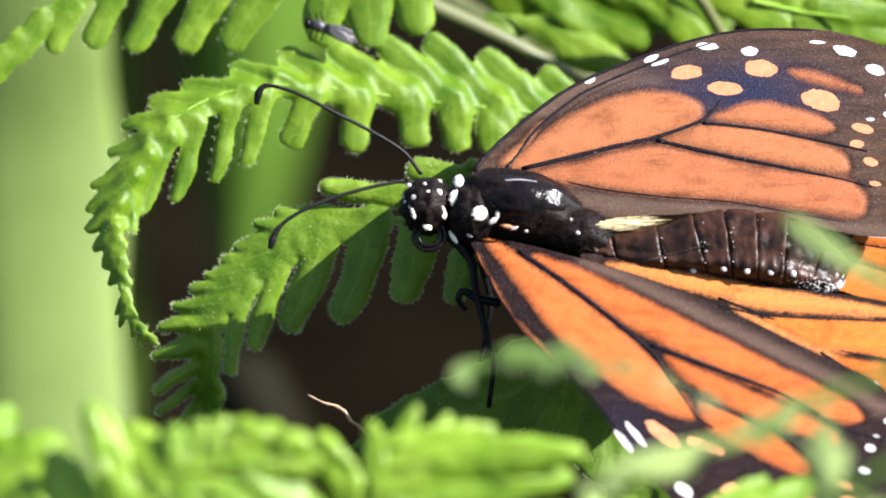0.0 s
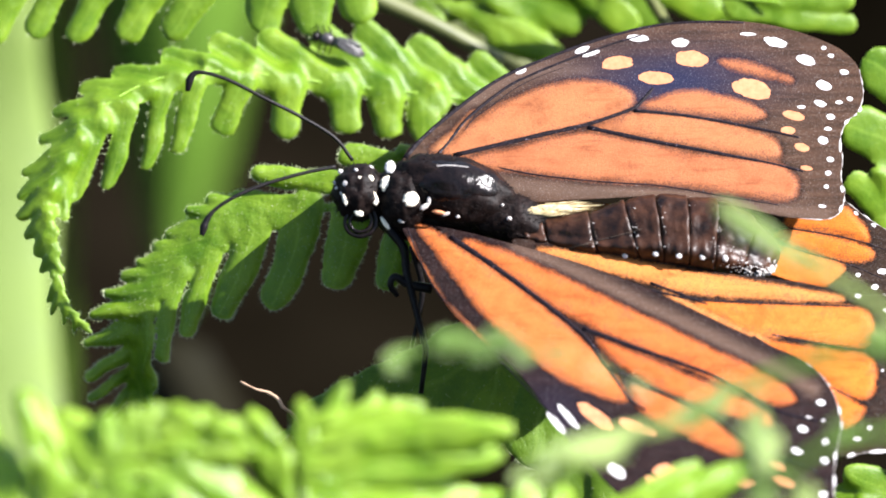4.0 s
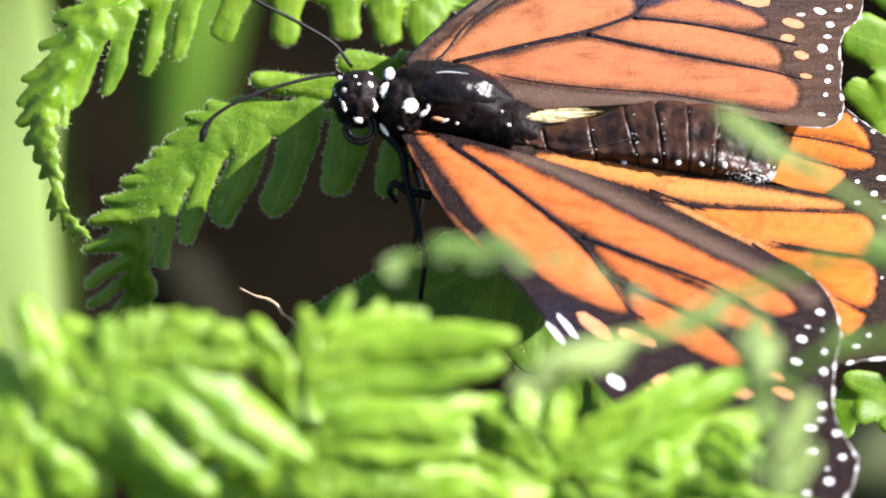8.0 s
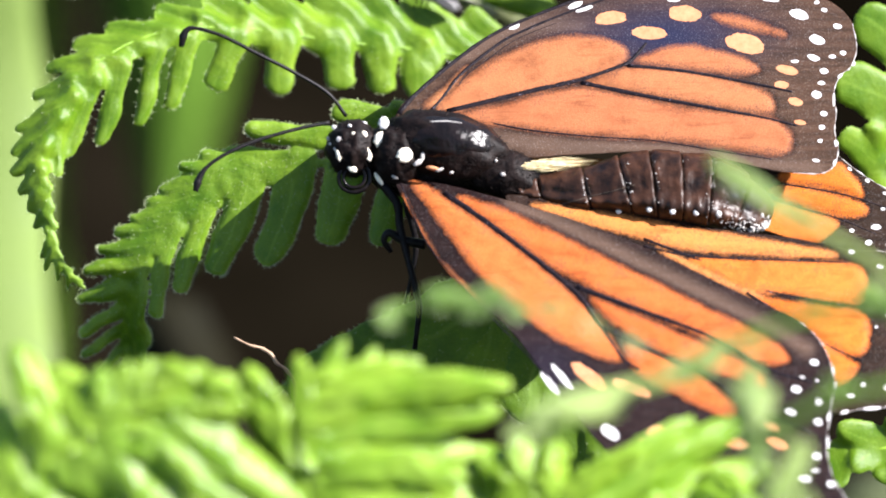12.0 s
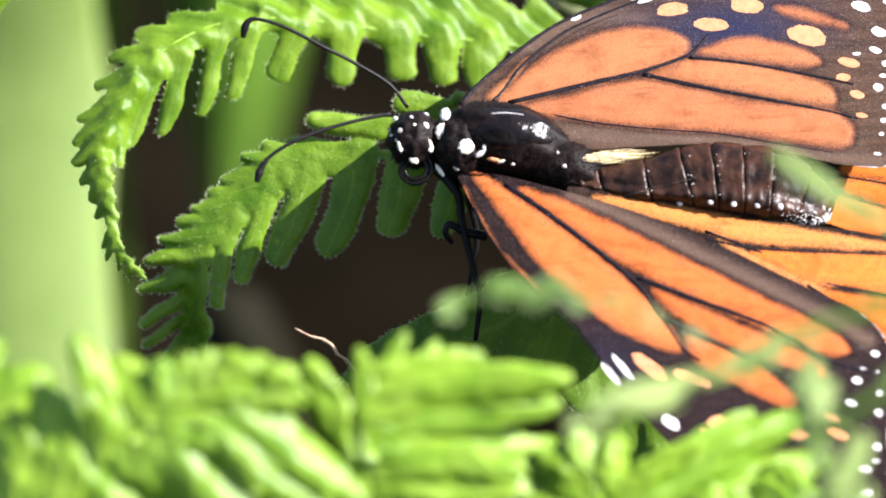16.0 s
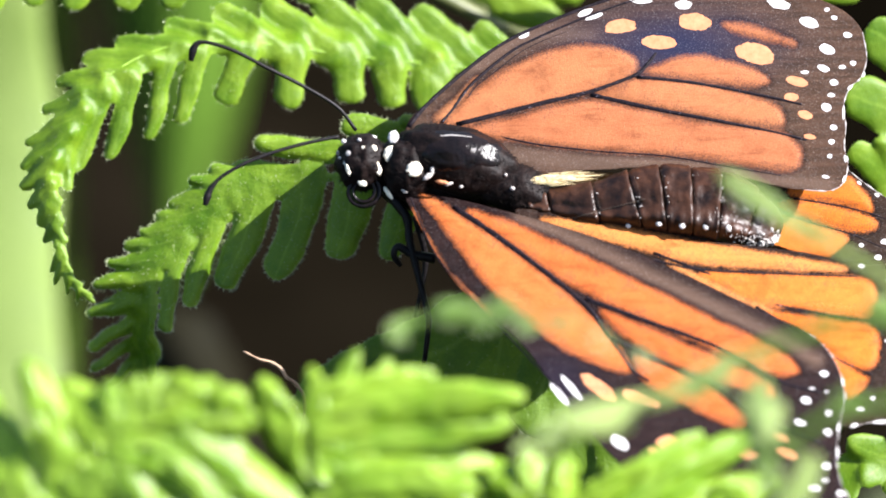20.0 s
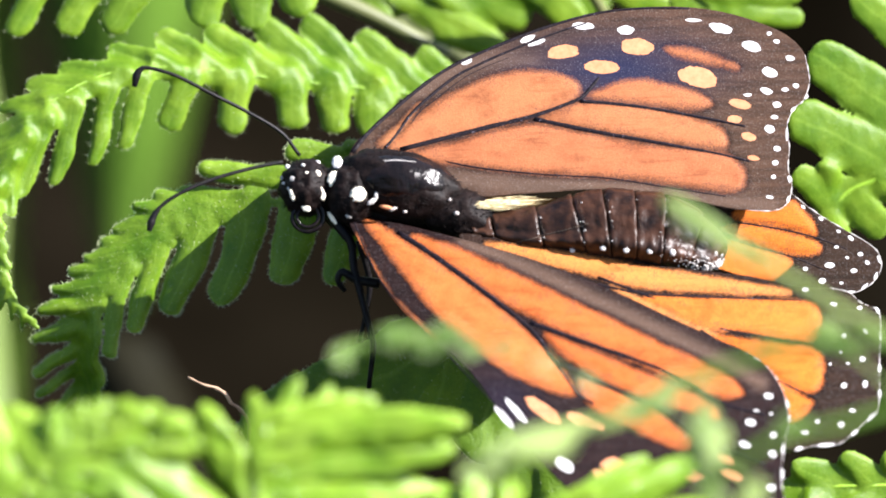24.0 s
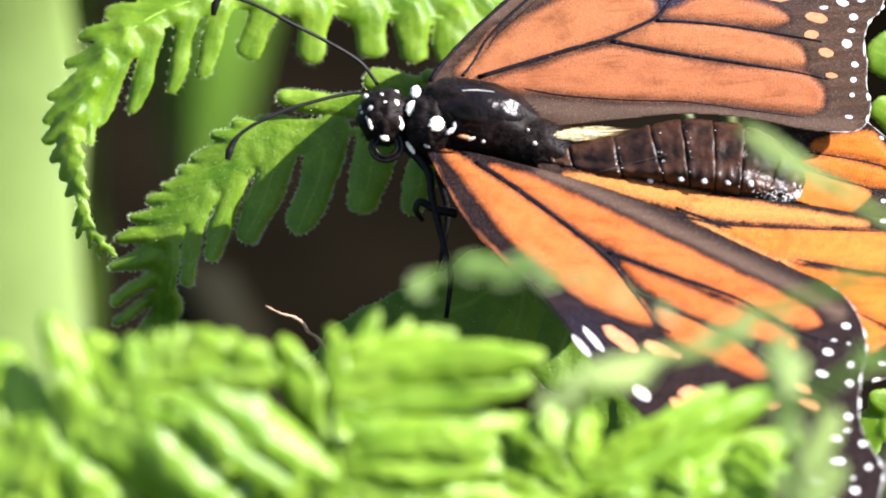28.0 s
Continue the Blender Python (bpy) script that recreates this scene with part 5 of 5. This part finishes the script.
def reed(pts, radius, label, mat, flat=1.0):
    path = spline(pts, 40)
    w = [at(*p) for p in path]
    w = [p for p in w if p.z > -0.03]
    foot = w[-1].copy()
    foot.z = -0.03
    w = w + [w[-1].lerp(foot, k / 4) for k in range(1, 5)] if w[-1].z > -0.02 else w
    r = thing("reed_stalk", w[-1], label, "reed")
    bm = bmesh.new()
    tube(bm, w, [GRID * radius * (1 + 0.06 * math.sin(i * 0.5)) for i in range(len(w))], 28, flat)
    part("stalk", bm, mat, r)
    for k in (6, len(w) - 6):
        bm = bmesh.new()
        tube(bm, [w[k], w[k].lerp(w[k + 1], 0.3), w[k].lerp(w[k + 1], 0.6)], [GRID * radius * 1.02, GRID * radius * 1.05, GRID * radius * 1.02], 28, flat)
        part("node", bm, mat, r)
    return r


reed([(30, -900, -3380), (62, 0, -3600), (80, 330, -3660), (98, 700, -3530), (150, 1500, -3160), (240, 3200, -2900)], 155, "broad pale green sunlit reed leaf rising from the soil", REED, 0.3)
reed([(-190, -900, -4600), (-170, 0, -4600), (-140, 700, -4700), (-20, 2800, -5200)], 170, "pale green reed leaf standing behind another", REED_MID, 0.3)


def grass_leaf(pts, width, label, mat):
    """An arching strap leaf with a keel, tapering to its tip."""
    path = spline(pts, 50)
    w = [at(*p) for p in path]
    bm = bmesh.new()
    rows = []
    for k, p in enumerate(w):
        t = (w[min(k + 1, 49)] - w[max(k - 1, 0)]).normalized()
        s = t.cross(AHEAD)
        s = s.normalized() if s.length > 1e-4 else RIGHT
        n = s.cross(t)
        wd = GRID * width * min(1, 0.35 + k / 25) * min(1, (50 - k) / 9.0)
        rows.append([bm.verts.new(p + s * (wd * x) + n * (GRID * z)) for x, z in ((-1, 0), (0, 25), (1, 0), (0, -25))])
    for a, b in zip(rows, rows[1:]):
        for i in range(4):
            bm.faces.new((a[i], a[(i + 1) % 4], b[(i + 1) % 4], b[i]))
    bm.faces.new(rows[0][::-1])
    bm.faces.new(rows[-1])
    g = thing("grass_leaf", w[0], label, "grass")
    part("blade", bm, mat, g)
    bm = bmesh.new()
    tube(bm, [p - AHEAD * (GRID * 26) for p in w], [GRID * 7] * 50, 6)
    part("midrib", bm, mat, g)
    return g


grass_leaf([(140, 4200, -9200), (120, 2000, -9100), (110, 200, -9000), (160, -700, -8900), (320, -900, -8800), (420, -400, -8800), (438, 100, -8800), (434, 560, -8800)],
           205, "strap leaf arching over, shade painted into its dark green", REED_SHADE)
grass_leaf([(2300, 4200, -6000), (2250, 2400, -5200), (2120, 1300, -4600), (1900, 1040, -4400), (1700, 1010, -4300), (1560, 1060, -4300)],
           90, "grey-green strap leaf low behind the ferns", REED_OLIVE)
# added leaf that stands in for a blurred olive patch of background
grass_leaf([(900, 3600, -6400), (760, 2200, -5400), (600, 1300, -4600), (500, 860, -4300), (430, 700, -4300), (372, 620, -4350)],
           95, "brownish olive strap leaf added for a dim patch low behind the ferns", REED_PATCH)

# stalks down to the soil
stipe(arch_frond, [(1030, 212, -580), (1200, 280, -580), (1320, 420, -620), (1380, 800, -740), (1400, 1500, -900)], 8, STALK)
stipe(low_frond, [(870, 395, -170), (950, 480, -240), (1120, 640, -400), (1250, 900, -560), (1300, 1500, -800)], 8, STALK)
stipe(top_frond, [(820, -60, -520), (960, -140, -540), (1150, -100, -640), (1350, 300, -900), (1400, 1500, -1300)], 8, STALK)
for f, pts in ((near_a, [(740, 1260, 1406), (790, 1400, 1374), (800, 1800, 976)]), (near_b, [(-80, 1240, 1532), (-150, 1400, 1514), (-160, 1900, 1084)]),
               (near_c, [(1340, 1300, 1156), (1420, 1420, 1136), (1440, 1900, 653)]), (near_e, [(-200, 1200, 1177), (-320, 1350, 1177), (-360, 1900, 920)]), (near_d, [(-260, 960, 1386), (-330, 1050, 1364), (-360, 1700, 1003)]),
               (sprig_a, [(1420, 800, 2000), (1500, 860, 1980), (1540, 1000, 1900), (1540, 1900, 1500)]),
               (sprig_b, [(1480, 1250, 2100), (1480, 1400, 2050), (1480, 1900, 1700)]), (sprig_c, [(1510, 1250, 2150), (1510, 1400, 2100), (1510, 1900, 1500)]),
               (sprig_d, [(1900, 690, 2100), (2050, 800, 2000), (2100, 1800, 1100)]), (sprig_f, [(1950, 700, 2500), (2060, 800, 2450), (2120, 1900, 1500)]), (sprig_g, [(1950, 720, 2600), (2080, 760, 2550), (2160, 1900, 1500)]),
               (sprig_e, [(1900, 860, 2000), (2050, 1000, 1900), (2100, 1900, 1100)])):
    stipe(f, pts, 3.5, SPRIG)

# ---- fly ----
F0 = (586, 52, -436)
fly = thing("fly", at(*F0), "small grey fly with dusky wings walking on the fern", "fly")


def fly_at(a, b, c):
    return at(F0[0] + 1.3 * a, F0[1] + 1.3 * b, F0[2] + 1.3 * c)


bm = bmesh.new()
tube(bm, [fly_at(*p) for p in ((-8, -3, 4), (4, 0, 6), (16, 6, 4), (28, 12, 2), (36, 16, 0))], [GRID * r * 1.3 for r in (7, 9, 9, 7, 2)], 12)
part("fly_abdomen", bm, FLY, fly)
for name, c, a, b, n, mat in (("fly_thorax", (-16, -6, 5), (11, 3), (-2, 9), 9, FLY), ("fly_head", (-31, -9, 4), (6, 2), (-1, 8), 7, BLACK)):
    bm = bmesh.new()
    blob(bm, fly_at(*c), (way(*a, 0) * GRID * 1.3, way(*b, 0) * GRID * 1.3, way(0, 0, n) * GRID * 1.3), 12)
    part(name, bm, mat, fly)
for sg in (-1, 1):
    bm = bmesh.new()
    blob(bm, fly_at(14, 4 + sg * 5, 12), (way(18, 8 + sg * 2, -3) * GRID * 1.3, way(-2, 5, 0) * GRID * 1.3, way(0, 0, 1.0) * GRID), 14)
    part("fly_wing", bm, FLY_WING, fly)
for k in range(6):
    x = -24 + 8 * (k // 2)
    sg = 1 if k % 2 else -1
    bm = bmesh.new()
    tube(bm, [fly_at(x, -5, 2), fly_at(x - 3, -5 + sg * 12, 4), fly_at(x - 6, -5 + sg * 20, -8)], [GRID * 2, GRID * 1.6, GRID * 1.1], 6)
    part("fly_leg", bm, BLACK, fly)


def turned(ob, angle, axis):
    """A pose in the butterfly's space: the part at its hinge, turned about an axis."""
    return Matrix.Translation(ob.location) @ Matrix.Rotation(radians(angle), 4, axis)


def motions():
    # the raised wings breathe slowly
    a = way(1, 0, 0)
    for ob, k in ((fore_r.ob, 1.0), (hind_r.ob, 0.35)):
        rows = [(0, 7.5), (1, 7), (2, 4), (2.5, 1.5), (4.5, 1), (6, 0.5), (8, 1.5), (11, 0), (12, 1), (12.5, 3), (14.5, 0.5), (15, 4), (16, 2), (17, 2), (17.5, 5),
                (18, 7.5), (19, 4), (20, 8), (21.5, 4), (23.5, 2), (24, 5), (25, 8), (26, 7.5), (26.5, 12), (27, 14.5), (27.5, 18), (28, 20)]
        # and the forewing swings forward a little as it lifts
        swing = [(0, 0.6), (6, 0.6), (9, 0.3), (12, 0.8), (21.5, 0.8), (24, 1.2), (26, 1.8), (27, 3.2), (28, 3.3)]
        keys = []
        for t, x in rows:
            y = np.interp(t, [q[0] for q in swing], [q[1] for q in swing]) * (1 if ob == fore_r.ob else 0)
            keys.append((t, Matrix.Translation(ob.location) @ Matrix.Rotation(radians(y), 4, -AHEAD) @ Matrix.Rotation(radians(x * k), 4, a)))
        walk(ob, keys)
    for ob, k in ((fore_l.ob, 0.45), (hind_l.ob, 0.18)):
        rows = [(0, -1), (2.5, -2), (4.5, -3.8), (6, -3.8), (6.5, -1.4), (8, -1), (11, 0), (12.5, 0), (15, -2), (16, -1.4), (19, -2.4), (21.5, -2.9), (23.5, -3.8),
                (25, -4.3), (27, -5.7), (28, -5.3)]
        walk(ob, [(t, turned(ob, x * k, a)) for t, x in rows])
    # fronds nod in the wind
    for ob, rows in ((top_frond, [(0, 0, 0), (2.5, 10, 2), (5, 24, 5), (8, 22, 4), (12, 18, 3), (17, 10, 2), (22, 8, 0), (28, 10, 2)]),
                     (near_a, [(0, 0, 0), (2.5, 0, -4), (5, -8, -16), (8, 1, -10), (12, 1, -12), (17, 3, -10), (20, 8, -17), (21.5, 5, -14), (25, 3, -15), (28, 5, -8)])):
        base = ob.location.copy()
        walk(ob, [(t, Matrix.Translation(base + way(a1, b1, 0) * GRID)) for t, a1, b1 in rows])
    # the fly walks up the frond until the wing hides it
    rows = [(0, 584, 55), (0.5, 612, 61), (1, 675, 86), (1.5, 707, 99), (2, 734, 121), (2.5, 734, 124), (4.5, 716, 98), (5.5, 714, 101), (8, 760, 60),
            (11, 880, 80), (12, 903, 100), (12.5, 910, 108), (14.5, 1030, 200), (28, 1040, 208)]
    walk(fly, [(t, Matrix.Translation(at(u, v, max(-436 - 0.42 * (u - 584), -550)))) for t, u, v in rows])


motions()
